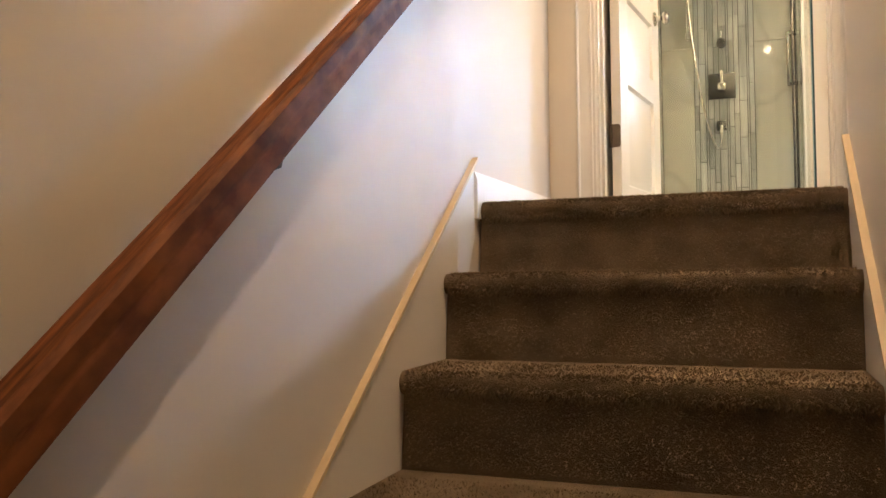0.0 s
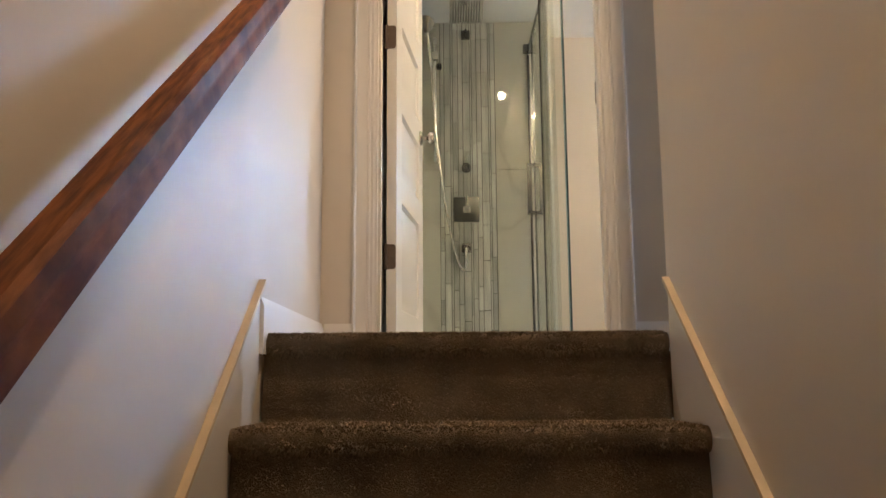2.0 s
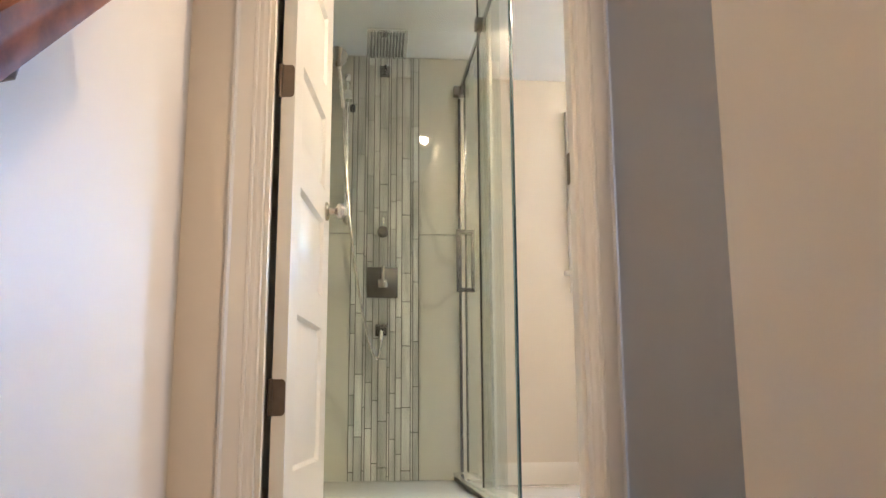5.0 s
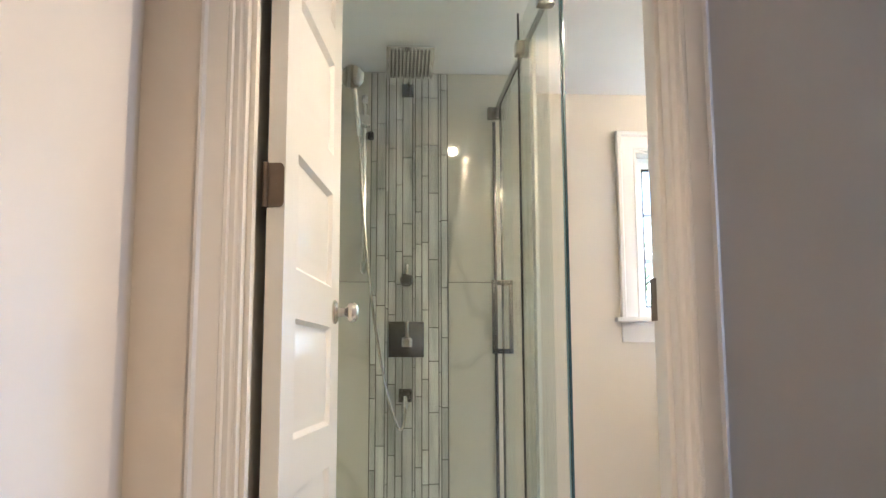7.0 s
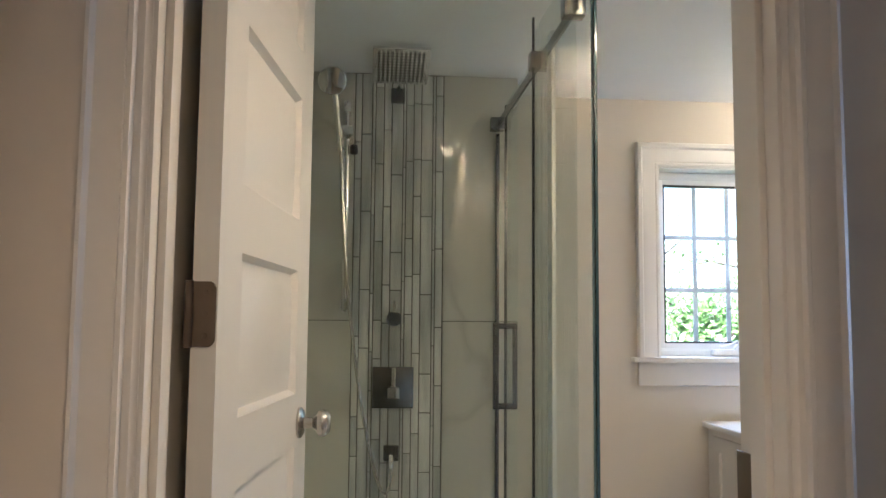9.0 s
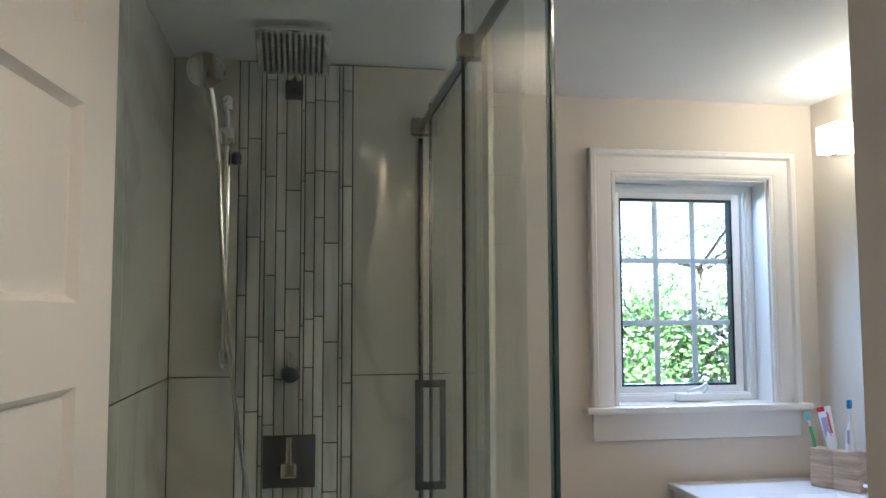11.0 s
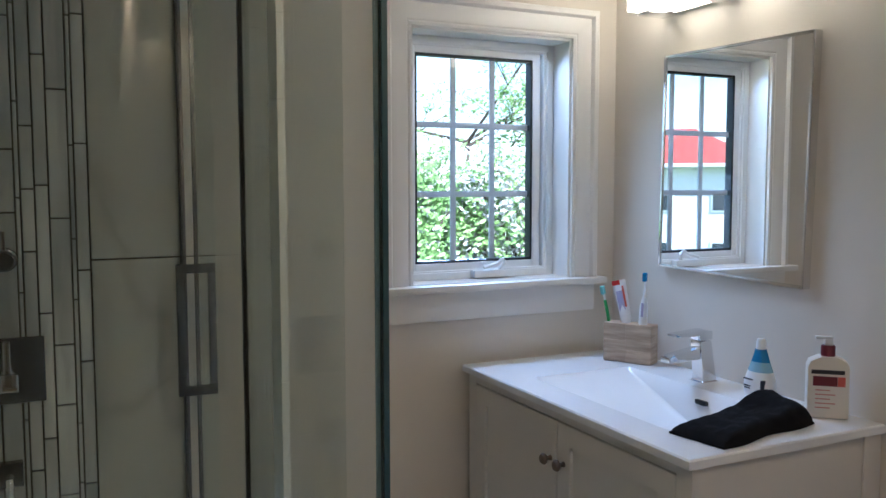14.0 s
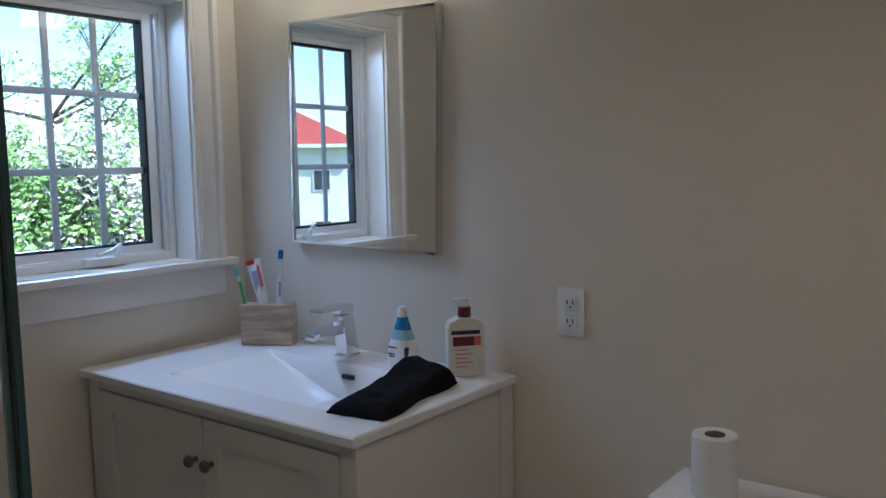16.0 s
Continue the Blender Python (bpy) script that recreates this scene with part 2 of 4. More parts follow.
def obj(name, bm, material, smooth=True):
    bmesh.ops.recalc_face_normals(bm, faces=bm.faces)
    me = bpy.data.meshes.new(name)
    bm.to_mesh(me)
    bm.free()
    me.materials.append(material)
    o = new(name, me)
    if smooth and len(me.polygons) > 6:
        me.set_sharp_from_angle(angle=radians(35))
        for p in me.polygons:
            p.use_smooth = True
    return o


def thing(name, m, label, category, group=""):
    o = new(name)
    o.empty_display_size = 0.05
    o.matrix_world = m if isinstance(m, Matrix) else Matrix.Translation(m)
    return tagged(o, label, category, group)


def part(name, bm, material, parent, label="", local=False):
    """One mesh under a thing. Drawn in the world, or with local in the thing's own axes."""
    o = obj(name, bm, material)
    o.parent = parent
    if not local:
        chain, top = Matrix(), parent
        while top:
            chain = top.matrix_parent_inverse @ top.matrix_basis @ chain if top.parent else top.matrix_basis @ chain
            top = top.parent
        o.matrix_parent_inverse = chain.inverted()
    if label:
        o["label"] = label
    return o


def struct(name, bm, material, label, category):
    return tagged(obj(name, bm, material), label, category, kind="structure")


# ---- plan ----
RISE, TREAD, WIDE = 0.200, 0.277, 0.95
LAND, FLOOR, CEIL = -0.046, -0.09, 2.13
DY0, DY1 = 0.895, 1.02            # door wall
OX0, OX1, OTOP = 0.192, 0.990, 1.98
BX0, BX1 = 0.19, 2.465           # bathroom side walls
SHY, WINY = 3.03, 3.275          # tiled wall, window wall
GX, GY = 0.944, 1.722            # glass corner of the shower
WX0, WX1, WZ0, WZ1 = 1.675, 2.282, 1.03, 1.847

# ---- walls, floors, ceilings ----
struct("wall_stair_left", boxes((-0.12, 0, -4.6, DY0, -2.2, 2.6)), M_WALL, "warm off-white painted wall beside the carpeted stairs", "wall")
struct("wall_stair_right", boxes((WIDE, WIDE + 0.12, -4.6, 0.02, -2.2, 2.6), bevel=0.004), M_WALL, "warm off-white painted wall ending at the landing", "wall")
struct("wall_stair_foot", boxes((-0.12, WIDE + 0.12, -4.72, -4.6, -2.2, 2.6)), M_WALL, "off-white painted wall at the foot of the stairs", "wall")
struct("wall_hall", boxes((WIDE + 0.12, 5.0, -0.10, 0.02, LAND - 0.2, 2.6)), M_WALL, "off-white painted wall along the landing", "wall")
struct("wall_hall_end", boxes((4.95, 5.07, 0.02, 0.77, LAND - 0.2, 2.6), (4.95, 5.07, 0.88, DY0, LAND - 0.2, 2.6), (4.95, 5.07, 0.77, 0.88, LAND - 0.2, 0.80), (4.95, 5.07, 0.77, 0.88, 2.00, 2.6)), M_WALL, "off-white painted end wall of the hall with a window opening", "wall")
struct("wall_door", boxes((-0.12, OX0 - 0.02, DY0, DY1, -0.25, 2.6), (OX1 + 0.02, 5.07, DY0, DY1, -0.25, 2.6), (OX0 - 0.02, OX1 + 0.02, DY0, DY1, OTOP + 0.02, 2.6)), M_WALL, "off-white painted wall with the bathroom doorway", "wall")
struct("floor_foot", boxes((-0.12, WIDE + 0.12, -4.6, -2.4, -2.3, -2.07)), M_CARPET, "brown carpeted floor at the foot of the stairs", "floor")
struct("ceiling_stair", boxes((-0.12, WIDE + 0.12, -4.72, 0.02, 2.12, 2.30)), M_CEIL, "white painted stairwell ceiling", "ceiling")
struct("ceiling_landing", boxes((-0.12, 5.07, 0.02, DY1, 2.12, 2.30)), M_CEIL, "white painted landing ceiling", "ceiling")
struct("wall_bath_left", boxes((BX0 - 0.12, BX0, DY1, SHY + 0.4, -0.25, 2.5)), M_BWALL, "cream painted wall behind the open door", "wall")
struct("wall_bath_right", boxes((BX1, BX1 + 0.12, DY1, WINY + 0.25, -0.25, 2.5)), M_BWALL, "cream painted wall behind the vanity and toilet", "wall")
struct("wall_window", boxes((1.03, WX0, WINY, WINY + 0.22, -0.25, 2.5), (WX1, BX1, WINY, WINY + 0.22, -0.25, 2.5), (WX0, WX1, WINY, WINY + 0.22, -0.25, WZ0), (WX0, WX1, WINY, WINY + 0.22, WZ1, 2.5)), M_BWALL, "cream painted outer wall with the bathroom window", "wall")
struct("ceiling_bath", boxes((BX0, BX1, DY1, WINY, CEIL, CEIL + 0.12)), M_CEIL, "white painted bathroom ceiling", "ceiling")
struct("floor", boxes((BX0, BX1, DY1 - 0.14, WINY, FLOOR - 0.1, FLOOR)), M_FLOOR, "pale stone tiled bathroom floor", "floor")
shower_wall = struct("wall_shower", boxes((BX0, 1.03, SHY, WINY + 0.22, -0.25, 2.5)), M_GROUT, "shower wall with marble tiles and a mosaic strip", "wall")
struct("threshold", prism([(DY0 - 0.02, FLOOR), (DY0 - 0.02, -0.062), (DY0 + 0.0, -0.055), (DY1 - 0.02, -0.055), (DY1, -0.065), (DY1, FLOOR)], "x", OX0, OX1), M_CURB, "pale stone door threshold between carpet and tile", "threshold")
struct("transition_strip", prism([(DY0 - 0.045, -0.047), (DY0 - 0.04, -0.040), (DY0 - 0.012, -0.039), (DY0 - 0.005, -0.045), (DY0 - 0.045, -0.06)], "x", OX0 - 0.01, OX1 + 0.01), M_BRONZE, "dark metal carpet transition strip in the doorway", "trim")

# ---- stairs ----
def step_profile(y, z, back, drop, sag=0.0):
    r, over = 0.026, 0.008
    pts = [(y + over, z - drop)]
    for k in range(9):
        a = math.pi * 1.5 - k * math.pi / 8
        pts.append((y + r + r * math.cos(a), z - r + r * math.sin(a)))
    pts += [(y + 0.10, z - sag * 0.15), (y + 0.24, z - sag), (back, z - sag), (back, z - drop)]
    return pts


def pile(name, y, z, deep, parent, seed, x0=0.015, x1=WIDE - 0.015, n=9000):
    """Short carpet tufts over the rounded nosing and the riser."""
    rng = np.random.default_rng(seed)
    r = 0.026
    k = rng.random(n)
    px = rng.uniform(x0, x1, n)
    a = np.pi * (1.5 - np.clip(k / 0.5, 0, 1))
    on_nose = k < 0.5
    on_top = k > 0.82
    ny = np.where(on_nose, np.cos(a), np.where(on_top, 0.0, -1.0))
    nz = np.where(on_nose, np.sin(a), np.where(on_top, 1.0, 0.0))
    py = np.where(on_nose, y + r + r * np.cos(a), np.where(on_top, y + r + rng.uniform(0, deep, n), y + 0.008))
    pz = np.where(on_nose, z - r + r * np.sin(a), np.where(on_top, z, z - 2 * r - rng.uniform(0, RISE - 2 * r, n)))
    h = rng.uniform(0.004, 0.009, n)
    dx, dy, dz = rng.normal(0, 0.5, n) * h, ny * h + rng.normal(0, 0.35, n) * h, nz * h - 0.25 * h
    w = 0.0016
    v = np.empty((n, 3, 3))
    v[:, 0] = np.stack([px - w, py, pz], 1)
    v[:, 1] = np.stack([px + w, py, pz], 1)
    v[:, 2] = np.stack([px + dx, py + dy, pz + dz], 1)
    me = bpy.data.meshes.new(name)
    me.from_pydata(v.reshape(-1, 3).tolist(), [], np.arange(n * 3).reshape(n, 3).tolist())
    me.materials.append(M_PILE)
    o = new(name, me)
    o.parent = parent
    return tagged(o, kind="stuff")


def nose_z(i):
    return 0.0 if i == 0 else -0.2 - 0.212 * (i - 1)


landing = struct("floor_landing", prism(step_profile(0, 0, DY0 + 0.002, RISE + 0.02, 0.045), "x", 0.0055, WIDE - 0.0055), M_CARPET, "brown carpeted landing with a rounded nosing", "floor")
pile("carpet_pile", 0, 0, 0.06, landing, 1, n=16000)
struct("floor_hall", boxes((WIDE - 0.02, 4.95, 0.022, DY0, LAND - 0.15, -0.045)), M_CARPET, "brown carpeted hall floor beside the landing", "floor")
for i in range(1, 10):
    s = tagged(obj("stair_step", prism(step_profile(-TREAD * i, nose_z(i), -TREAD * (i - 1) + 0.014, 0.225), "x", 0.0055, WIDE - 0.0055), M_CARPET), "brown carpeted stair step with a rounded nosing", "stair step", "carpeted stairs")
    if i < 4:
        pile("carpet_pile", -TREAD * i, nose_z(i), 0.2, s, i + 1, n=12000)
for name, x0, x1, end, c in (("stringer_left", 0.0005, 0.005, -0.03, 0.135), ("stringer_right", WIDE - 0.005, WIDE - 0.0005, -0.005, 0.118)):
    sl = 0.765
    st = struct(name, prism([(end, -0.1), (end, c + sl * end), (-3.0, c - 3.0 * sl), (-3.0, c - 3.0 * sl - 0.4), (-0.4, -0.75)], "x", x0, x1), M_TRIM, "white painted stair skirt board with a pale wood cap", "stair stringer")
    cap = prism([(end + 0.001, c + sl * end + 0.001), (end + 0.001, c + sl * end + 0.012), (-3.0, c - 3.0 * sl + 0.012), (-3.0, c - 3.0 * sl + 0.001)], "x", x0 - (0.012 if x0 > 0.5 else 0.0), x1 + (0.012 if x0 < 0.5 else 0.0))
    part("cap", cap, M_CAP, st, "pale wood cap strip")


def baseboard(name, bm_points, axis, a, b):
    return struct(name, prism(bm_points, axis, a, b), M_TRIM, "white painted wooden baseboard", "baseboard")


def bb_profile(face, sign, z0, z1):
    t = 0.014 * sign
    return [(face, z0), (face + t, z0), (face + t, z1 - 0.022), (face + t * 0.55, z1 - 0.008), (face + t * 0.4, z1), (face, z1)]


baseboard("baseboard_landing_left", bb_profile(0, 1, LAND, 0.085), "y", -0.028, DY0)
baseboard("baseboard_door_left", bb_profile(DY0, -1, LAND, 0.085), "x", 0.014, 0.110)
baseboard("baseboard_door_right", bb_profile(DY0, -1, LAND, 0.085), "x", 1.070, 4.95)
baseboard("baseboard_window", bb_profile(WINY, -1, FLOOR, FLOOR + 0.11), "x", 1.03, BX1)
baseboard("baseboard_bath_right", bb_profile(BX1, -1, FLOOR, FLOOR + 0.11), "y", DY1, 2.2)

# ---- doorway ----
def casing_profile(x_out, x_in, face):
    """Moulded casing section, from its outer to its inner edge."""
    d = 1 if x_in > x_out else -1
    w = abs(x_in - x_out)
    return [(x_out, face), (x_out, face - 0.024), (x_out + d * 0.006, face - 0.027), (x_out + d * 0.012, face - 0.021), (x_out + d * w * 0.62, face - 0.017), (x_out + d * w * 0.66, face - 0.021),
            (x_out + d * w * 0.74, face - 0.021), (x_out + d * w * 0.78, face - 0.013), (x_out + d * w * 0.90, face - 0.013), (x_out + d * w * 0.95, face - 0.009), (x_in, face - 0.008), (x_in, face)]


frame_d = thing("door_frame", (0.58, DY1, FLOOR), "white moulded door casing and jamb", "door frame")
frame_d["kind"] = "structure"
part("casing_left", prism(casing_profile(0.110, OX0 - 0.006, DY0), "z", LAND, OTOP + 0.05), M_TRIM, frame_d)
part("casing_right", prism(casing_profile(1.070, OX1 + 0.006, DY0), "z", LAND, OTOP + 0.05), M_TRIM, frame_d)
part("casing_head", boxes((0.110, 1.070, DY0 - 0.026, DY0 - 0.001, OTOP + 0.051, OTOP + 0.12), bevel=0.004), M_TRIM, frame_d)
part("jamb_left", boxes((OX0 - 0.019, OX0, DY0 - 0.006, DY1 + 0.002, FLOOR, OTOP), bevel=0.002), M_TRIM, frame_d)
part("jamb_right", boxes((OX1, OX1 + 0.019, DY0 - 0.006, DY1 + 0.002, FLOOR, OTOP), bevel=0.002), M_TRIM, frame_d)
part("jamb_head", boxes((OX0, OX1, DY0 - 0.006, DY1 + 0.002, OTOP, OTOP + 0.019), bevel=0.002), M_TRIM, frame_d)
part("door_stop_left", boxes((OX0, OX0 + 0.011, DY0 + 0.03, DY0 + 0.075, FLOOR, OTOP), bevel=0.003), M_TRIM, frame_d)
part("door_stop_right", boxes((OX1 - 0.011, OX1, DY0 + 0.03, DY0 + 0.075, FLOOR, OTOP), bevel=0.003), M_TRIM, frame_d)
part("strike_plate", boxes((OX1 - 0.003, OX1 + 0.001, DY0 + 0.085, DY0 + 0.135, 0.90, 0.985), bevel=0.001), M_BRONZE, frame_d, "dark metal strike plate")

# the door, open into the bathroom; its own axes: x along the leaf, y through it, z up
DW, DT, DH = 0.676, 0.036, 2.04
door = thing("door_1", pose(0.250, 1.032, FLOOR + 0.012, 0, 0, 83.6), "open white panelled interior door", "door")
door["kind"] = "structure"


def leaf_mesh():
    st, rails = 0.115, [(0.0, 0.22), (0.64, 0.735), (0.995, 1.09), (1.35, 1.445), (1.71, 1.80), (1.93, 2.04)]
    bs = [(0, st, 0, DT, 0, DH), (DW - st, DW, 0, DT, 0, DH)]
    bs += [(st, DW - st, 0, DT, a, b) for a, b in rails]
    bm = boxes(*bs)
    for (a, b), (c, d) in zip(rails, rails[1:]):
        x0, x1, z0, z1 = st, DW - st, b, c
        for s in (0, 1):
            f, g, h = (0.0, 0.013, 0.004) if s == 0 else (DT, DT - 0.013, DT - 0.004)
            loops = []
            for inset, yy in ((0, f), (0.005, f), (0.014, g), (0.022, g), (0.046, h)):
                loops.append([bm.verts.new(p) for p in ((x0 + inset, yy, z0 + inset), (x1 - inset, yy, z0 + inset), (x1 - inset, yy, z1 - inset), (x0 + inset, yy, z1 - inset))])
            for p, q in zip(loops, loops[1:]):
                for k in range(4):
                    bm.faces.new((p[k], p[(k + 1) % 4], q[(k + 1) % 4], q[k]))
            bm.faces.new(loops[-1])
    return bm


part("leaf", leaf_mesh(), M_DOOR, door, local=True)
knob_prof = [(0.032, 0.0), (0.032, 0.004), (0.026, 0.009), (0.012, 0.012), (0.011, 0.030), (0.016, 0.036), (0.025, 0.042), (0.028, 0.050), (0.026, 0.058), (0.018, 0.065), (0.004, 0.067)]
for side in (0, 1):
    t = Euler((radians(90 if side == 0 else -90), 0, 0)).to_matrix()
    part("door_knob", lathe(knob_prof, 28, (DW - 0.076, 0 if side == 0 else DT, 0.954 - FLOOR - 0.012), t), M_NICKEL, door, "satin nickel round knob", local=True)
for z in (0.335, 1.172, 1.80):
    zz = z - FLOOR - 0.012
    h = part("hinge", prism([(DT, zz - 0.045), (0.010, zz - 0.045), (0.005, zz - 0.042), (0.002, zz - 0.036), (0.002, zz + 0.036), (0.005, zz + 0.042), (0.010, zz + 0.045), (DT, zz + 0.045)], "x", -0.0032, -0.0004), M_BRONZE, door, "bronze door hinge", local=True)
    part("knuckle", lathe([(0.006, zz - 0.046), (0.006, zz + 0.046)], 12, (-0.004, DT + 0.003, 0)), M_BRONZE, h, local=True)
    for k in (-0.03, 0, 0.03):
        part("screw", lathe([(0.0035, 0), (0.003, 0.0006)], 10, (-0.0032, 0.016, zz + k), Euler((0, radians(-90), 0)).to_matrix()), M_BRONZE, h, local=True)

# ---- handrail ----
SL = 0.787
rail = thing("handrail", (0.06, -0.9, 0.2), "dark red-brown stained wooden handrail on the stair wall", "handrail")
def rail_mesh():
    prof = [(-0.021, -0.040), (0.021, -0.040), (0.023, -0.030), (0.023, -0.012), (0.0212, -0.006), (0.0212, 0.002), (0.023, 0.008), (0.023, 0.030), (0.016, 0.040), (-0.016, 0.040), (-0.023, 0.030), (-0.023, 0.008), (-0.0212, 0.002), (-0.0212, -0.006), (-0.023, -0.012), (-0.023, -0.030)]
    bm = bmesh.new()
    rings = []
    for y in (-2.9, 0.02):
        rings.append([bm.verts.new((0.068 + px, y - pz * 0.52, 0.918 + SL * y + pz * 0.66)) for px, pz in prof])
    n = len(prof)
    for i in range(n):
        bm.faces.new((rings[0][i], rings[0][(i + 1) % n], rings[1][(i + 1) % n], rings[1][i]))
    bm.faces.new(rings[0]); bm.faces.new(rings[1][::-1])
    return bm
part("rail", rail_mesh(), M_RAIL, rail)
for y in (-0.25, -1.12, -2.1):
    zc = 0.925 + SL * y
    b = part("bracket", tube([(0.002, y, zc - 0.075), (0.03, y, zc - 0.085), (0.06, y, zc - 0.078), (0.068, y, zc - 0.045)], 0.006), M_BRONZE, rail, "dark metal rail bracket")
    part("rose", lathe([(0.026, 0), (0.026, 0.003), (0.012, 0.008)], 20, (0.001, y, zc - 0.075), Euler((0, radians(90), 0)).to_matrix()), M_BRONZE, b)

# ---- shower ----
tray = tagged(obj("shower_tray", boxes((BX0 + 0.014, GX - 0.03, GY + 0.05, SHY - 0.012, FLOOR + 0.001, FLOOR + 0.05), bevel=0.01), M_CERAM), "white shower tray inside the tiled curb", "shower tray")
curb = thing("shower_curb", (0.6, GY, FLOOR), "low marble-tiled curb round the shower", "shower curb")
part("core", boxes((BX0 + 0.001, GX + 0.055, GY - 0.038, GY + 0.048, FLOOR + 0.0005, -0.022), (GX - 0.035, GX + 0.055, GY + 0.048, SHY, FLOOR + 0.0005, -0.022)), M_GROUT, curb)
for k in range(3):
    x0 = BX0 + 0.002 + k * 0.30
    part("tile", boxes((x0, min(x0 + 0.297, GX + 0.055), GY - 0.046, GY - 0.0385, FLOOR + 0.001, -0.023), bevel=0.001), M_CURB, curb)
part("slab", boxes((BX0 + 0.002, GX + 0.064, GY - 0.052, GY + 0.055, -0.0215, -0.004), bevel=0.003), M_CURB, curb)
part("side_slab", boxes((GX - 0.04, GX + 0.064, GY + 0.056, SHY - 0.01, -0.0215, -0.004), bevel=0.003), M_CURB, curb)

encl = thing("shower_enclosure", (GX, GY, -0.004), "clear glass shower enclosure with a sliding door", "shower enclosure")
GT = 2.02
front = part("front_pane", boxes((BX0 + 0.016, GX + 0.030, GY - 0.005, GY + 0.005, -0.002, GT)), M_GLASS, encl, "clear fixed glass pane")
part("edge", boxes((GX + 0.0302, GX + 0.0370, GY - 0.006, GY + 0.006, -0.002, GT), bevel=0.001), M_EDGE, front, "green polished glass edge")
part("corner_seal", boxes((GX + 0.026, GX + 0.0345, GY + 0.0065, GY + 0.011, -0.002, GT), bevel=0.002), M_EDGE_PALE, front, "pale clear corner seal")
side = part("side_pane", boxes((GX - 0.014, GX - 0.006, GY + 0.018, 2.205, -0.002, GT)), M_GLASS, encl, "clear fixed glass side pane")
part("edge", boxes((GX - 0.021, GX - 0.0145, 2.196, 2.205, -0.002, 2.062)), M_RUB, side, "dark vertical glass edge seal")
sdoor = part("sliding_door", boxes((GX + 0.010, GX + 0.018, 2.13, 2.875, 0.006, 1.98)), M_GLASS, encl, "clear sliding glass door")
part("edge", boxes((GX + 0.009, GX + 0.019, 2.8755, 2.8795, 0.006, 1.98)), M_STEEL, sdoor)
# opaque white strip along the near edge of the sliding pane
part("edge_strip", boxes((GX + 0.008, GX + 0.020, 2.075, 2.1295, 0.006, 1.98), bevel=0.002), M_VINYL, sdoor, "white vertical strip at the door's near edge")
hx, hy, hz0, hz1 = GX + 0.009, 2.86, 0.855, 1.165
for s in (-1, 1):
    hd = part("handle", boxes((hx + s * 0.036 - 0.008, hx + s * 0.036 + 0.008, hy - 0.008, hy + 0.008, hz0, hz1), bevel=0.0015), M_STEEL, sdoor, "square dark steel pull handle")
for z in (hz0 + 0.011, hz1 - 0.011):
    part("handle_post", boxes((hx - 0.028, hx + 0.028, hy - 0.0085, hy + 0.0085, z - 0.0105, z + 0.0105), bevel=0.001), M_STEEL, sdoor)
part("rail", boxes((GX - 0.002, GX + 0.006, GY + 0.02, SHY - 0.013, 1.915, 1.945), bevel=0.002), M_STEEL, encl, "dark steel sliding rail")
for y in (GY + 0.06, 2.20, 2.98):
    part("clamp", boxes((GX - 0.030, GX + 0.024, y - 0.022, y + 0.022, 1.905, 1.955), bevel=0.004), M_STEEL, encl, "dark steel rail clamp")
for y in (2.25, 2.76):
    part("roller", lathe([(0.026, -0.008), (0.028, -0.004), (0.028, 0.004), (0.026, 0.008)], 24, (GX + 0.022, y, 1.962), Euler((0, radians(90), 0)).to_matrix()), M_CHROME, encl, "chrome door roller")
part("wall_channel", boxes((GX - 0.004, GX + 0.010, SHY - 0.030, SHY - 0.013, -0.003, 1.90), bevel=0.002), M_STEEL, encl, "slim metal wall channel")
for y in (GY + 0.04,):
    part("glass_bracket", boxes((GX - 0.024, GX + 0.004, y - 0.02, y + 0.02, 1.965, 2.0), bevel=0.003), M_STEEL, encl)

# fittings on the tiled wall
VX, TY = 0.553, SHY - 0.012
valve = thing("shower_valve", (VX, TY, 0.92), "square chrome shower mixer with a lever", "shower valve")
# chrome plate in dark steel: the dark stairwell's reflection is put into its colour
part("plate", boxes((VX - 0.077, VX + 0.077, TY - 0.008, TY + 0.001, 0.843, 0.997), bevel=0.003), M_STEEL, valve)
part("barrel", lathe([(0.019, 0), (0.019, 0.045), (0.017, 0.05)], 24, (VX, TY - 0.008, 0.915), Euler((radians(90), 0, 0)).to_matrix()), M_CHROME, valve)
part("lever", boxes((VX - 0.008, VX + 0.008, TY - 0.074, TY - 0.060, 0.915, 0.998), bevel=0.003), M_CHROME, valve)
part("lever_base", boxes((VX - 0.023, VX + 0.023, TY - 0.080, TY - 0.056, 0.884, 0.926), bevel=0.006), M_CHROME, valve)
div = thing("diverter_valve", (VX, TY, 1.18), "small chrome diverter knob above the mixer", "shower valve")
part("barrel", lathe([(0.028, 0), (0.028, 0.012), (0.023, 0.014), (0.023, 0.05), (0.02, 0.053)], 24, (VX, TY, 1.178), Euler((radians(90), 0, 0)).to_matrix()), M_STEEL, div)
part("lever", boxes((VX - 0.006, VX + 0.006, TY - 0.048, TY - 0.034, 1.19, 1.245), bevel=0.002), M_CHROME, div)
outl = thing("hose_outlet", (VX - 0.005, TY, 0.68), "square chrome wall outlet with the shower hose", "hose outlet")
part("plate", boxes((VX - 0.033, VX + 0.023, TY - 0.03, TY + 0.001, 0.652, 0.708), bevel=0.004), M_STEEL, outl)
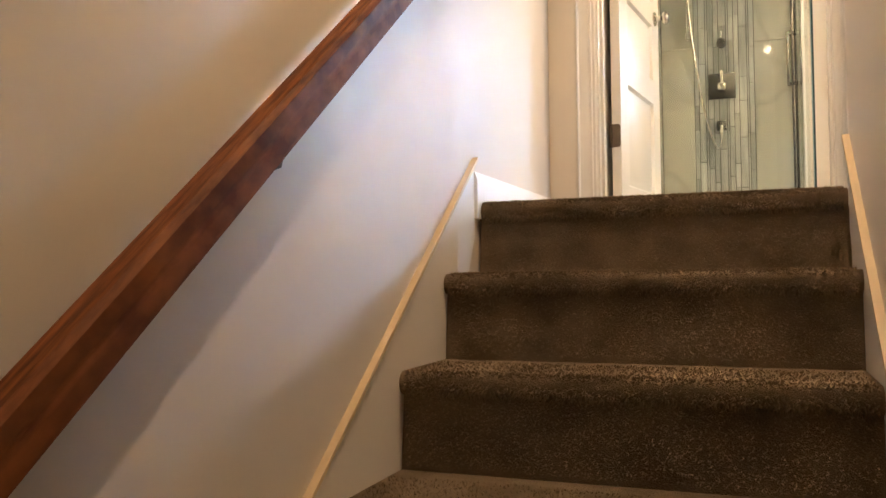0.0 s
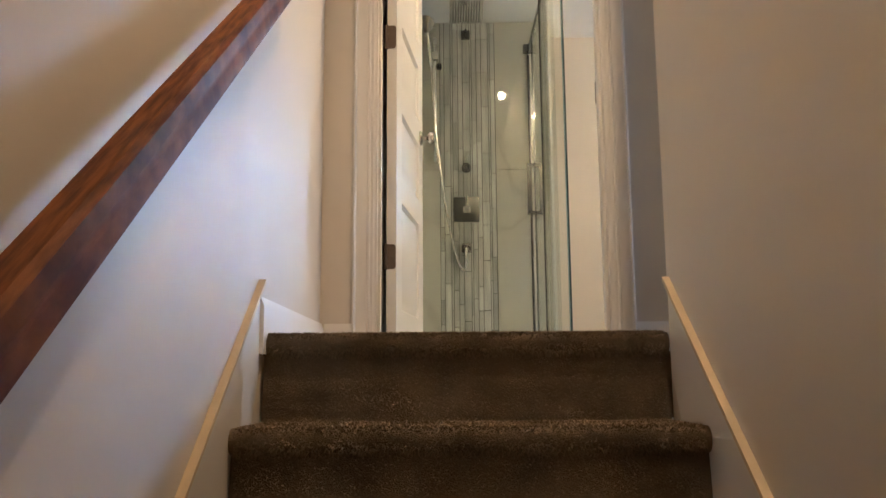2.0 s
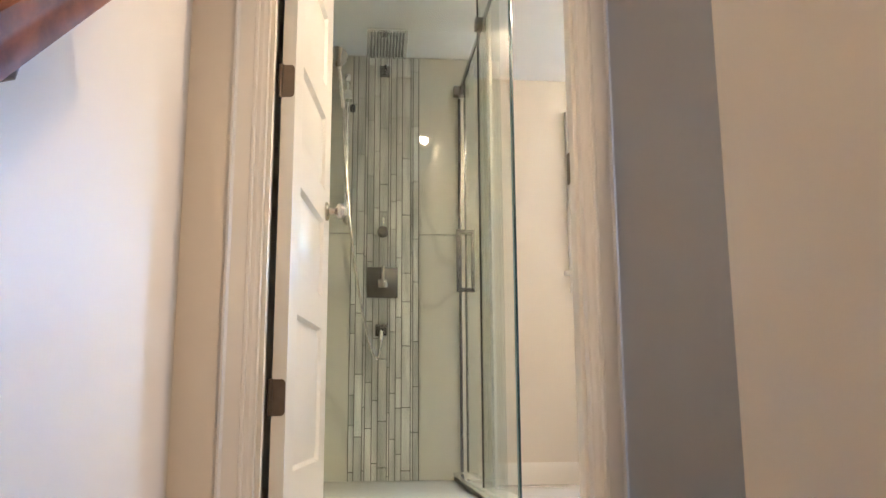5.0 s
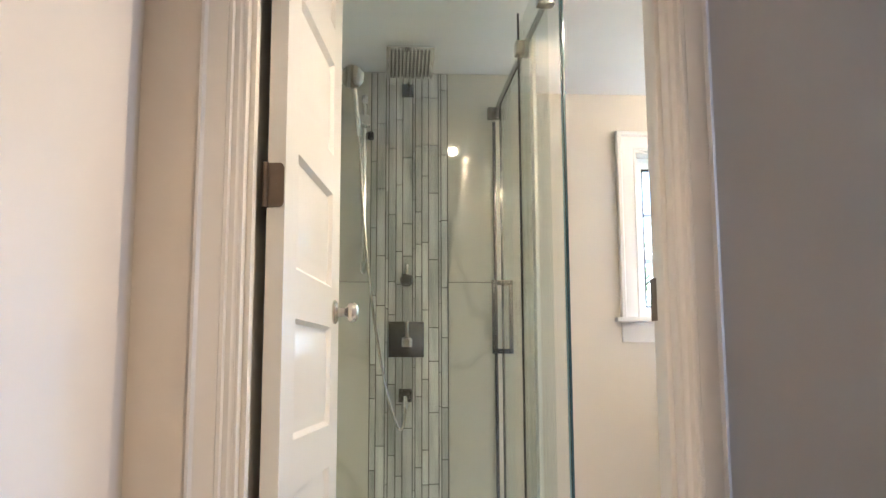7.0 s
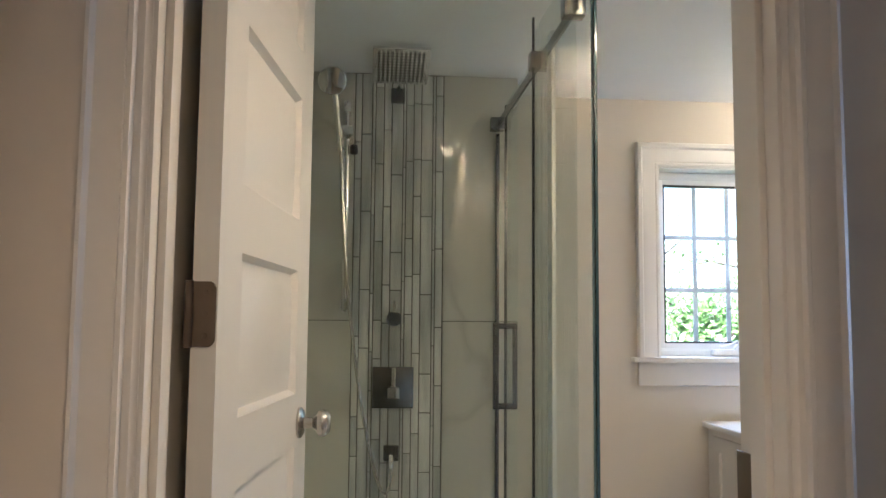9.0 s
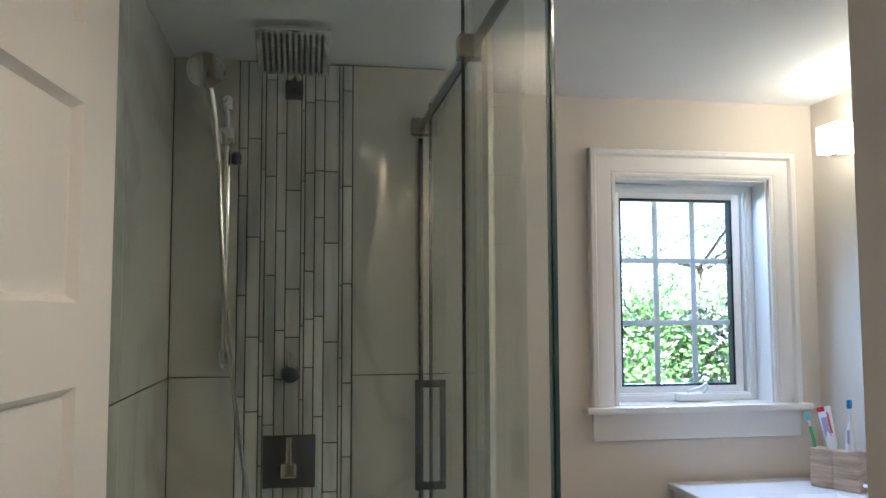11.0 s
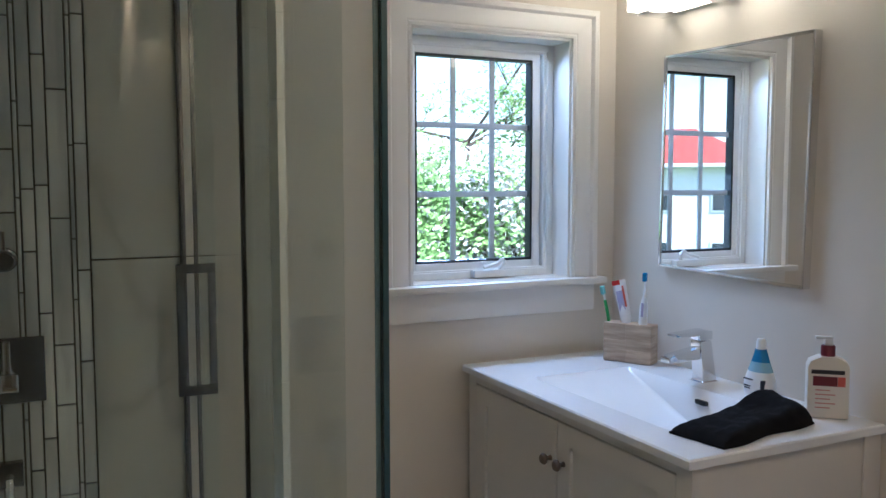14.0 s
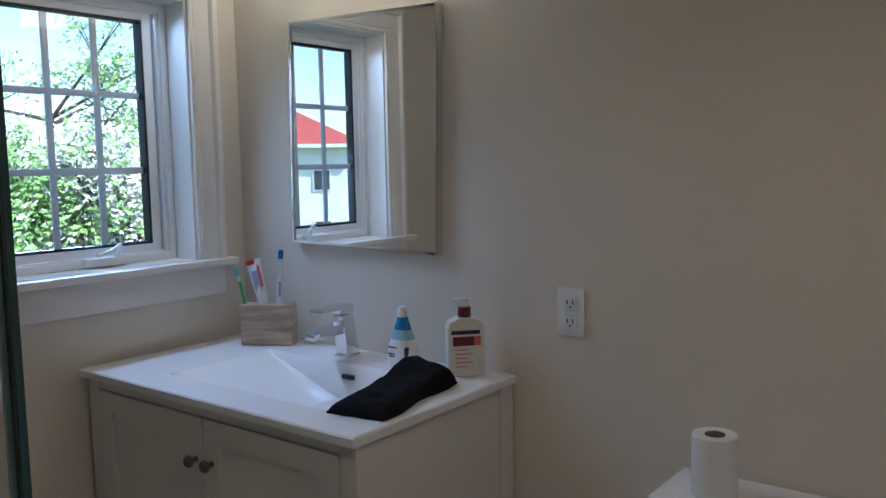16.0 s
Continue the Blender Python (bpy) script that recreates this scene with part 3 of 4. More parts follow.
part("elbow", tube([(VX - 0.005, TY - 0.03, 0.675), (VX - 0.005, TY - 0.045, 0.672), (VX - 0.005, TY - 0.052, 0.655), (VX - 0.005, TY - 0.052, 0.63)], 0.010), M_CHROME, outl)
hs = thing("hand_shower", (0.365, TY, 1.6), "chrome hand shower on a slide bar with a metal hose", "hand shower")
part("slide_bar", tube([(0.365, TY - 0.055, 1.20), (0.365, TY - 0.055, 2.0)], 0.010, 14), M_CHROME, hs)
for z in (1.23, 1.975):
    part("bar_mount", boxes((0.351, 0.379, TY - 0.067, TY + 0.001, z - 0.02, z + 0.02), bevel=0.004), M_CHROME, hs)
part("holder", boxes((0.342, 0.388, TY - 0.085, TY - 0.035, 1.85, 1.90), bevel=0.008), M_CHROME, hs)
part("slider_knob", lathe([(0.013, 0.0), (0.015, 0.006), (0.015, 0.028), (0.012, 0.034)], 18, (0.392, TY - 0.060, 1.795)), M_INK, hs, "black slider knob")
part("wand", tube([(0.345, TY - 0.09, 1.80), (0.333, TY - 0.10, 1.90), (0.322, TY - 0.125, 1.99), (0.315, TY - 0.15, 2.035)], 0.012, 14), M_CHROME, hs)
part("spray_head", lathe([(0.02, -0.012), (0.05, -0.006), (0.054, 0.004), (0.05, 0.012), (0.02, 0.016)], 28, (0.312, TY - 0.165, 2.045), Euler((radians(112), radians(-8), 0)).to_matrix()), M_CHROME, hs)
hp = []
for k in range(41):
    u = k / 40
    a, b, c, d = Vector((0.345, TY - 0.09, 1.80)), Vector((0.37, TY - 0.10, 1.0)), Vector((0.535, TY - 0.06, 0.28)), Vector((VX - 0.005, TY - 0.052, 0.63))
    hp.append(a * (1 - u) ** 3 + 3 * b * u * (1 - u) ** 2 + 3 * c * u * u * (1 - u) + d * u ** 3)
part("hose", tube(hp, 0.0065, 10), M_NICKEL, hs, "ribbed metal hose")
rain = thing("rain_shower_head", (0.557, 2.74, 2.07), "square chrome rain shower head on a wall arm", "shower head")
part("wall_plate", boxes((0.530, 0.584, TY - 0.014, TY + 0.001, 2.010, 2.068), bevel=0.003), M_STEEL, rain)
part("arm", tube([(0.56, TY - 0.005, 2.055), (0.56, TY - 0.12, 2.075), (0.558, TY - 0.22, 2.092), (0.557, 2.755, 2.085)], 0.010, 12), M_CHROME, rain)
hm_ = pose(0.557, 2.74, 2.075, -20, 0, 0)
bmh = boxes((-0.1, 0.1, -0.1, 0.1, -0.008, 0.004), bevel=0.003)
bmesh.ops.transform(bmh, matrix=hm_, verts=bmh.verts)
head = part("head_plate", bmh, M_CHROME, rain)
bmn = bmesh.new()
for i in range(11):
    for j in range(11):
        mesh_box(bmn, -0.078 + i * 0.0156 - 0.0038, -0.078 + i * 0.0156 + 0.0038, -0.078 + j * 0.0156 - 0.0038, -0.078 + j * 0.0156 + 0.0038, -0.0115, -0.0082)
bmesh.ops.transform(bmn, matrix=hm_, verts=bmn.verts)
part("nozzles", bmn, M_NOZ, head, "grey rubber nozzles")

# ---- bathroom window ----
win = thing("window_1", (1.98, WINY, WZ0), "white casement window with grilles, sill and moulded casing", "window")
win["kind"] = "structure"
def casing_mesh():
    """A moulded casing round three sides of the opening, mitred at its upper corners."""
    prof = [(-0.004, 0.0), (-0.004, 0.012), (0.004, 0.015), (0.010, 0.012), (0.016, 0.016), (0.066, 0.018), (0.070, 0.026), (0.074, 0.031), (0.088, 0.031), (0.093, 0.027), (0.093, 0.0)]
    bm = bmesh.new()
    rows = [[bm.verts.new(p) for p in ((WX0 - d, WINY - h, WZ0), (WX0 - d, WINY - h, WZ1 + d), (WX1 + d, WINY - h, WZ1 + d), (WX1 + d, WINY - h, WZ0))] for d, h in prof]
    for a, b in zip(rows, rows[1:]):
        for k in range(3):
            bm.faces.new((a[k], a[k + 1], b[k + 1], b[k]))
    for k in (0, 3):
        bm.faces.new([r[k] for r in rows])
    return bm


part("casing", casing_mesh(), M_TRIM, win)
part("window_sill", boxes((1.553, 2.400, WINY - 0.055, WINY - 0.0005, 1.008, 1.029), (WX0 + 0.001, WX1 - 0.001, WINY - 0.001, WINY + 0.10, 1.010, 1.029), bevel=0.004), M_TRIM, win)
part("apron", boxes((1.585, 2.370, WINY - 0.018, WINY - 0.0005, 0.912, 1.0075), bevel=0.003), M_TRIM, win)
part("reveal", boxes((WX0, WX0 + 0.012, WINY + 0.0, WINY + 0.20, WZ0, WZ1), (WX1 - 0.012, WX1, WINY + 0.0, WINY + 0.20, WZ0, WZ1), (WX0 + 0.012, WX1 - 0.012, WINY, WINY + 0.20, WZ1 - 0.012, WZ1), (WX0 + 0.012, WX1 - 0.012, WINY + 0.101, WINY + 0.20, WZ0 - 0.01, WZ0 + 0.0)), M_TRIM, win)
def ring(x0, x1, z0, z1, w, y0, y1, name, material, parent, bevel=0.003):
    return part(name, boxes((x0, x0 + w, y0, y1, z0, z1), (x1 - w, x1, y0, y1, z0, z1), (x0 + w, x1 - w, y0, y1, z0, z0 + w), (x0 + w, x1 - w, y0, y1, z1 - w, z1), bevel=bevel), material, parent)
ax0, ax1, az0, az1 = WX0 + 0.013, WX1 - 0.013, WZ0 + 0.001, WZ1 - 0.013
ring(ax0, ax1, az0, az1, 0.024, WINY + 0.095, WINY + 0.17, "window_frame", M_VINYL, win)
ring(ax0 + 0.020, ax1 - 0.024, az0 + 0.018, az1 - 0.018, 0.012, WINY + 0.102, WINY + 0.16, "frame_stop", M_VINYL, win)
sash = ring(ax0 + 0.026, ax1 - 0.044, az0 + 0.024, az1 - 0.022, 0.030, WINY + 0.112, WINY + 0.155, "sash", M_VINYL, win)
gx0, gx1, gz0, gz1 = ax0 + 0.056, ax1 - 0.074, az0 + 0.054, az1 - 0.052
ring(gx0, gx1, gz0, gz1, 0.008, WINY + 0.115, WINY + 0.150, "gasket", M_RUB, sash, 0.001)
pane = part("pane", boxes((gx0 + 0.004, gx1 - 0.004, WINY + 0.128, WINY + 0.132, gz0 + 0.004, gz1 - 0.004)), M_PANE, sash)
pane.visible_shadow = False
for k in (1, 2):
    x = gx0 + (gx1 - gx0) * k / 3
    z = gz0 + (gz1 - gz0) * k / 3
    part("grille", boxes((x - 0.010, x + 0.010, WINY + 0.134, WINY + 0.142, gz0 + 0.006, gz1 - 0.006), bevel=0.002), M_BARS, sash)
    part("grille", boxes((gx0 + 0.006, gx1 - 0.006, WINY + 0.1345, WINY + 0.1415, z - 0.010, z + 0.010), bevel=0.002), M_BARS, sash)
crank = part("crank", boxes((1.94, 2.07, WINY + 0.062, WINY + 0.098, WZ0 + 0.004, WZ0 + 0.030), bevel=0.008), M_VINYL, win, "white window crank")
part("crank_handle", tube([(2.04, WINY + 0.075, WZ0 + 0.03), (2.055, WINY + 0.06, WZ0 + 0.055), (2.045, WINY + 0.055, WZ0 + 0.068), (2.02, WINY + 0.055, WZ0 + 0.052), (1.97, WINY + 0.055, WZ0 + 0.04)], 0.006), M_VINYL, crank)
part("lock_lever", tube([(2.243, WINY + 0.092, WZ0 + 0.16), (2.243, WINY + 0.078, WZ0 + 0.20), (2.243, WINY + 0.076, WZ0 + 0.27), (2.243, WINY + 0.086, WZ0 + 0.29)], 0.006), M_VINYL, win, "white sash lock lever")

# ---- vanity ----
VX0, VX1, VY0, VY1, VT = 1.848, BX1 - 0.002, 2.192, 3.249, 0.767
van = thing("vanity_cabinet", (2.16, 2.72, FLOOR), "off-white painted bathroom vanity with two doors", "vanity")
fx = VX0 + 0.018
part("carcass", boxes((fx + 0.02, VX1 - 0.005, VY0 + 0.031, VY1 - 0.035, FLOOR + 0.09, VT - 0.13), (fx + 0.02, VX1 - 0.005, VY0 + 0.012, VY0 + 0.030, FLOOR + 0.09, VT - 0.023), (fx + 0.02, VX1 - 0.005, VY1 - 0.034, VY1 - 0.016, FLOOR + 0.09, VT - 0.023), (fx + 0.07, VX1 - 0.02, VY0 + 0.03, VY1 - 0.03, FLOOR + 0.002, FLOOR + 0.09), bevel=0.002), M_CAB, van)
part("front_frame", boxes((fx, fx + 0.0195, VY0 + 0.010, VY0 + 0.060, FLOOR + 0.004, VT - 0.023), (fx, fx + 0.0195, VY1 - 0.064, VY1 - 0.014, FLOOR + 0.004, VT - 0.023), (fx, fx + 0.0195, VY0 + 0.060, VY1 - 0.064, VT - 0.050, VT - 0.023), (fx, fx + 0.0195, VY0 + 0.060, VY1 - 0.064, FLOOR + 0.09, FLOOR + 0.13), bevel=0.002), M_CAB, van)
part("side_post", boxes((VX1 - 0.065, VX1 - 0.006, VY0 + 0.006, VY0 + 0.0115, FLOOR + 0.004, VT - 0.023), bevel=0.002), M_CAB, van)


def ring_x(y0, y1, z0, z1, w, x0, x1, parent):
    """A cabinet door frame in one piece."""
    bm = bmesh.new()
    o = [(y0, z0), (y1, z0), (y1, z1), (y0, z1)]
    n = [(y0 + w, z0 + w), (y1 - w, z0 + w), (y1 - w, z1 - w), (y0 + w, z1 - w)]
    v = [[bm.verts.new((x, *p)) for p in q] for x in (x0, x1) for q in (o, n)]
    for k in range(4):
        m = (k + 1) % 4
        bm.faces.new((v[0][k], v[0][m], v[1][m], v[1][k]))
        bm.faces.new((v[2][k], v[3][k], v[3][m], v[2][m]))
        bm.faces.new((v[0][k], v[2][k], v[2][m], v[0][m]))
        bm.faces.new((v[1][k], v[1][m], v[3][m], v[3][k]))
    bmesh.ops.bevel(bm, geom=bm.edges[:], offset=0.002, segments=2, affect="EDGES")
    return part("cabinet_door", bm, M_CAB, parent)


mid = (VY0 + VY1) / 2 - 0.004
for k, (y0, y1) in enumerate(((VY0 + 0.063, mid - 0.0015), (mid + 0.0015, VY1 - 0.067))):
    z0, z1, w = FLOOR + 0.133, VT - 0.053, 0.058
    d = ring_x(y0, y1, z0, z1, w, fx - 0.002, fx + 0.018, van)
    part("panel", boxes((fx + 0.007, fx + 0.017, y0 + w + 0.0005, y1 - w - 0.0005, z0 + w + 0.0005, z1 - w - 0.0005)), M_CAB, d)
    ky = y1 - 0.03 if k == 0 else y0 + 0.03
    part("knob", lathe([(0.008, 0), (0.006, 0.006), (0.006, 0.012), (0.014, 0.018), (0.016, 0.024), (0.012, 0.030), (0.003, 0.032)], 20, (fx - 0.002, ky, 0.605), Euler((0, radians(-90), 0)).to_matrix()), M_BRONZE, d, "aged bronze round knob")


def sink_top():
    """A ceramic top with a sloped rectangular basin sunk into it."""
    bm = bmesh.new()
    o = [(VX0, VY0), (VX1, VY0), (VX1, VY1), (VX0, VY1)]
    loops = []
    def loop(pts, z):
        loops.append([bm.verts.new((x, y, z)) for x, y in pts])
    loop(o, VT - 0.022)
    loop(o, VT - 0.004)
    loop([(VX0 + 0.004, VY0 + 0.004), (VX1 - 0.004, VY0 + 0.004), (VX1 - 0.004, VY1 - 0.004), (VX0 + 0.004, VY1 - 0.004)], VT)
    bx0, bx1, by0, by1 = 1.955, 2.312, 2.385, 2.985
    def rect(a, b, c, d, r, z):
        pts = []
        for cx, cy, s in ((a + r, c + r, 180), (b - r, c + r, 270), (b - r, d - r, 0), (a + r, d - r, 90)):
            for k in range(5):
                t = radians(s + 22.5 * k)
                pts.append((cx + r * math.cos(t), cy + r * math.sin(t)))
        loops.append([bm.verts.new((x, y, z)) for x, y in pts])
    rect(bx0, bx1, by0, by1, 0.012, VT)
    rect(bx0 + 0.006, bx1 - 0.006, by0 + 0.008, by1 - 0.008, 0.012, VT - 0.008)
    rect(bx0 + 0.030, bx1 - 0.014, by0 + 0.16, by1 - 0.28, 0.03, VT - 0.105)
    for a, b in zip(loops[:2], loops[1:3]):
        for k in range(4):
            bm.faces.new((a[k], a[(k + 1) % 4], b[(k + 1) % 4], b[k]))
    q, r = loops[2], loops[3]
    for k in range(4):
        for j in range(4):
            bm.faces.new((q[k], r[k * 5 + j], r[k * 5 + j + 1]))
        bm.faces.new((q[k], r[k * 5 + 4], r[(k * 5 + 5) % 20], q[(k + 1) % 4]))
    for a, b in zip(loops[3:], loops[4:]):
        for k in range(20):
            bm.faces.new((a[k], a[(k + 1) % 20], b[(k + 1) % 20], b[k]))
    bm.faces.new(loops[-1])
    return bm


sink = thing("sink_basin", (2.16, 2.72, VT - 0.032), "glossy white ceramic vanity top with a sloped basin", "sink")
part("basin", sink_top(), M_CERAM, sink)
part("overflow", boxes((2.292, 2.304, 2.620, 2.662, VT - 0.041, VT - 0.028), bevel=0.003), M_RUB, sink, "dark overflow slot")
part("drain", lathe([(0.024, 0), (0.022, 0.004), (0.004, 0.006)], 20, (2.13, 2.62, VT - 0.104)), M_CHROME, sink, "chrome drain")

fau = thing("faucet", pose(2.385, 2.725, VT, 0, 0, 0), "square chrome single-lever basin faucet", "faucet")
part("body", prism([(-0.030, 0.0), (0.026, 0.0), (0.026, 0.008), (0.016, 0.06), (0.004, 0.125), (-0.036, 0.125), (-0.030, 0.06), (-0.026, 0.008)], "y", -0.022, 0.022, 0.003), M_CHROME, fau, local=True)
part("spout", prism([(-0.030, 0.072), (-0.030, 0.106), (-0.125, 0.092), (-0.150, 0.086), (-0.150, 0.070), (-0.12, 0.068)], "y", -0.019, 0.019, 0.003), M_CHROME, fau, local=True)
part("lever", prism([(0.010, 0.128), (0.010, 0.152), (-0.02, 0.158), (-0.125, 0.150), (-0.125, 0.143), (-0.04, 0.140), (-0.036, 0.128)], "y", -0.020, 0.020, 0.002), M_CHROME, fau, local=True)
part("base_ring", boxes((-0.034, 0.030, -0.026, 0.026, 0.0005, 0.005), bevel=0.002), M_CHROME, fau, local=True)

# ---- things on the vanity ----
cup = thing("toothbrush_holder", pose(2.365, 3.045, VT, 0, 0, -60), "limewashed wooden block toothbrush holder", "toothbrush holder")
part("body", boxes((-0.082, 0.082, -0.03, 0.03, 0.001, 0.128), bevel=0.003), M_WOODCUP, cup, local=True)
for k, (a, b, c, d) in enumerate(((-0.081, -0.005, 0.075, 0.127), (-0.003, 0.081, 0.045, 0.127), (-0.081, -0.005, 0.003, 0.072), (-0.003, 0.081, 0.003, 0.042))):
    part("wood_block", boxes((a, b, -0.032 - 0.001 * (k % 2), -0.0295, c, d), bevel=0.001), M_WOODCUP, cup, local=True)
def brush(x, y, lean, turn, h, m_handle, m_head, label, electric=False):
    t = thing("toothbrush", pose(2.365, 3.045, VT + 0.085, 0, 0, -60) @ pose(x, y, 0, lean, turn, 0), label, "toothbrush")
    if electric:
        part("handle", lathe([(0.012, 0), (0.0145, 0.05), (0.0135, 0.10), (0.008, 0.125), (0.005, 0.135)], 16), m_handle, t, local=True)
        part("grip", boxes((-0.004, 0.004, -0.0155, -0.012, 0.07, 0.115), bevel=0.001), M_LAV, t, local=True)
        part("neck", lathe([(0.0045, 0.135), (0.0035, 0.17), (0.0035, 0.185)], 10), M_WHITEP, t, local=True)
    else:
        part("handle", tube([(0, 0, 0), (0.002, 0, 0.07), (0, 0, 0.11), (0, 0, h)], 0.0055, 8), m_handle, t, local=True)
        part("neck", tube([(0, 0, h - 0.02), (0, 0, h + 0.03)], 0.0035, 8), M_WHITEP, t, local=True)
        h += 0.02
    part("bristles", boxes((-0.006, 0.006, -0.014, 0.004, h + 0.0, h + 0.028), bevel=0.003), m_head, t, local=True)
brush(-0.070, 0.0, 4, -9, 0.115, M_GREEN, M_TEAL, "green and white manual toothbrush in the holder")
brush(0.040, 0.0, 2, 3, 0.185, M_WHITEP, M_BLUE, "white electric toothbrush standing in the holder", True)
tp = thing("toothpaste_tube", pose(2.365, 3.045, VT + 0.120, 0, 0, -60) @ pose(-0.012, 0.0, 0, -3, -14, 0), "white toothpaste tube with red and orange bands", "toothpaste")
tp_bm = bmesh.new()
for k, (w, d, z) in enumerate(((0.010, 0.010, 0.0), (0.018, 0.014, 0.02), (0.022, 0.010, 0.09), (0.025, 0.002, 0.15))):
    ringv = [tp_bm.verts.new((w * math.cos(2 * math.pi * i / 16), d * math.sin(2 * math.pi * i / 16), z)) for i in range(16)]
    if k:
        for i in range(16):
            tp_bm.faces.new((prev[i], prev[(i + 1) % 16], ringv[(i + 1) % 16], ringv[i]))
    else:
        tp_bm.faces.new(ringv[::-1])
    prev = ringv
tp_bm.faces.new(prev)
part("tube", tp_bm, M_WHITEP, tp, local=True)
part("red_band", boxes((-0.023, 0.004, -0.0045, 0.0045, 0.135, 0.1505), bevel=0.001), M_RED, tp, local=True)
part("print_band", boxes((-0.012, 0.010, -0.0112, -0.0065, 0.05, 0.115), bevel=0.001), M_LAV, tp, local=True)
part("orange_band", boxes((0.010, 0.016, -0.011, -0.006, 0.06, 0.13), bevel=0.001), M_CORAL, tp, local=True)

bot = thing("soap_bottle", (2.372, 2.50, VT), "white and blue plastic soap bottle with a clear cap", "bottle")
bs = lathe([(0.030, 0.001), (0.043, 0.006), (0.048, 0.03), (0.046, 0.05), (0.040, 0.068), (0.036, 0.078)], 32)
bmesh.ops.scale(bs, vec=(0.75, 1, 1), verts=bs.verts)
part("body", bs, M_WHITEP, bot, local=True)
bs = lathe([(0.0362, 0.0783), (0.030, 0.095), (0.0268, 0.104)], 32)
bmesh.ops.scale(bs, vec=(0.77, 1, 1), verts=bs.verts)
part("tinted_band", bs, M_SKY, bot, "pale blue tinted band", local=True)
bs = lathe([(0.0268, 0.1042), (0.022, 0.118), (0.016, 0.138)], 32)
bmesh.ops.scale(bs, vec=(0.78, 1, 1), verts=bs.verts)
part("shoulder", bs, M_BLUE, bot, "blue tinted shoulder", local=True)
part("cap", lathe([(0.013, 0.1385), (0.013, 0.158), (0.009, 0.166), (0.003, 0.167)], 20), M_WHITEP, bot, local=True)
for y, z, w in ((0.010, 0.058, 0.030), (0.012, 0.040, 0.024), (0.012, 0.034, 0.022)):
    part("printed_line", boxes((-0.036, -0.031, y - w / 2, y + w / 2, z - 0.0015, z + 0.0015)), M_INK, bot, local=True)
part("printed_mark", boxes((-0.030, -0.018, -0.036, -0.028, 0.025, 0.06), bevel=0.002), M_INK, bot, local=True)

lot = thing("lotion_bottle", pose(2.392, 2.305, VT, 0, 0, -42), "cream lotion bottle with a maroon pump and label", "bottle")
part("body", prism([(-0.045, 0.001), (0.045, 0.001), (0.048, 0.006), (0.048, 0.128), (0.042, 0.143), (0.020, 0.154), (-0.020, 0.154), (-0.042, 0.143), (-0.048, 0.128), (-0.048, 0.006)], "y", -0.024, 0.024, 0.004), M_LOTION, lot, local=True)
part("collar", lathe([(0.017, 0.1545), (0.017, 0.178), (0.015, 0.181)], 24), M_MAROON, lot, "maroon pump collar", local=True)
part("pump", boxes((-0.009, 0.009, -0.009, 0.009, 0.1812, 0.196), (-0.030, 0.010, -0.007, 0.007, 0.1962, 0.203), bevel=0.002), M_WHITEP, lot, local=True)
part("label_band", boxes((-0.036, 0.020, -0.0252, -0.0241, 0.082, 0.106)), M_MAROON, lot, local=True)
part("label_end", boxes((0.0205, 0.038, -0.0252, -0.0241, 0.082, 0.106)), M_CORAL, lot, local=True)
part("brand_mark", boxes((-0.040, 0.036, -0.0252, -0.0241, 0.112, 0.122)), M_INK, lot, "dark lettering bar", local=True)
for k in range(5):
    part("printed_line", boxes((-0.030, 0.004 + 0.012 * (k % 2), -0.0250, -0.0241, 0.070 - 0.011 * k, 0.073 - 0.011 * k)), M_PINK, lot, local=True)


def towel_mesh():
    bm = bmesh.new()
    nx, ny = 56, 26
    g = {}
    for s in (0, 1):
        for i in range(nx + 1):
            for j in range(ny + 1):
                u, v = i / nx, j / ny
                e = min(u, 1 - u, 0.12) / 0.12
                f = min(v, 1 - v, 0.16) / 0.16
                r = math.sqrt(max(0.0, 1 - (1 - e) ** 2)) * math.sqrt(max(0.0, 1 - (1 - f) ** 2))
                w = noise.noise((u * 5, v * 3, 2.0)) * 0.008 + noise.noise((u * 13, v * 9, 7.0)) * 0.004
                bulge = 0.026 * math.exp(-((u - 0.80) ** 2) / 0.03) * (0.35 + v)
                top = 0.006 + r * (0.022 + 0.010 * u + w + bulge)
                x = -0.185 + 0.37 * u + 0.010 * noise.noise((v * 3, 1.0, 5.0)) + 0.05 * (v - 0.5) * (u - 0.3)
                y = -0.075 + 0.15 * v + 0.012 * noise.noise((u * 3, 4.0, 1.0)) + 0.03 * (u - 0.5)
                g[s, i, j] = bm.verts.new((x, y, top if s else 0.0012))
    for i in range(nx):
        for j in range(ny):
            bm.faces.new((g[1, i, j], g[1, i + 1, j], g[1, i + 1, j + 1], g[1, i, j + 1]))
            bm.faces.new((g[0, i, j], g[0, i, j + 1], g[0, i + 1, j + 1], g[0, i + 1, j]))
    for i in range(nx):
        for j in (0, ny):
            bm.faces.new((g[0, i, j], g[0, i + 1, j], g[1, i + 1, j], g[1, i, j]))
    for j in range(ny):
        for i in (0, nx):
            bm.faces.new((g[0, i, j], g[0, i, j + 1], g[1, i, j + 1], g[1, i, j]))
    return bm


tw = tagged(obj("folded_towel", towel_mesh(), M_TOWEL), "folded black terry hand towel on the vanity top", "towel")
tw.matrix_world = pose(2.135, 2.315, VT, 0, 0, 4)

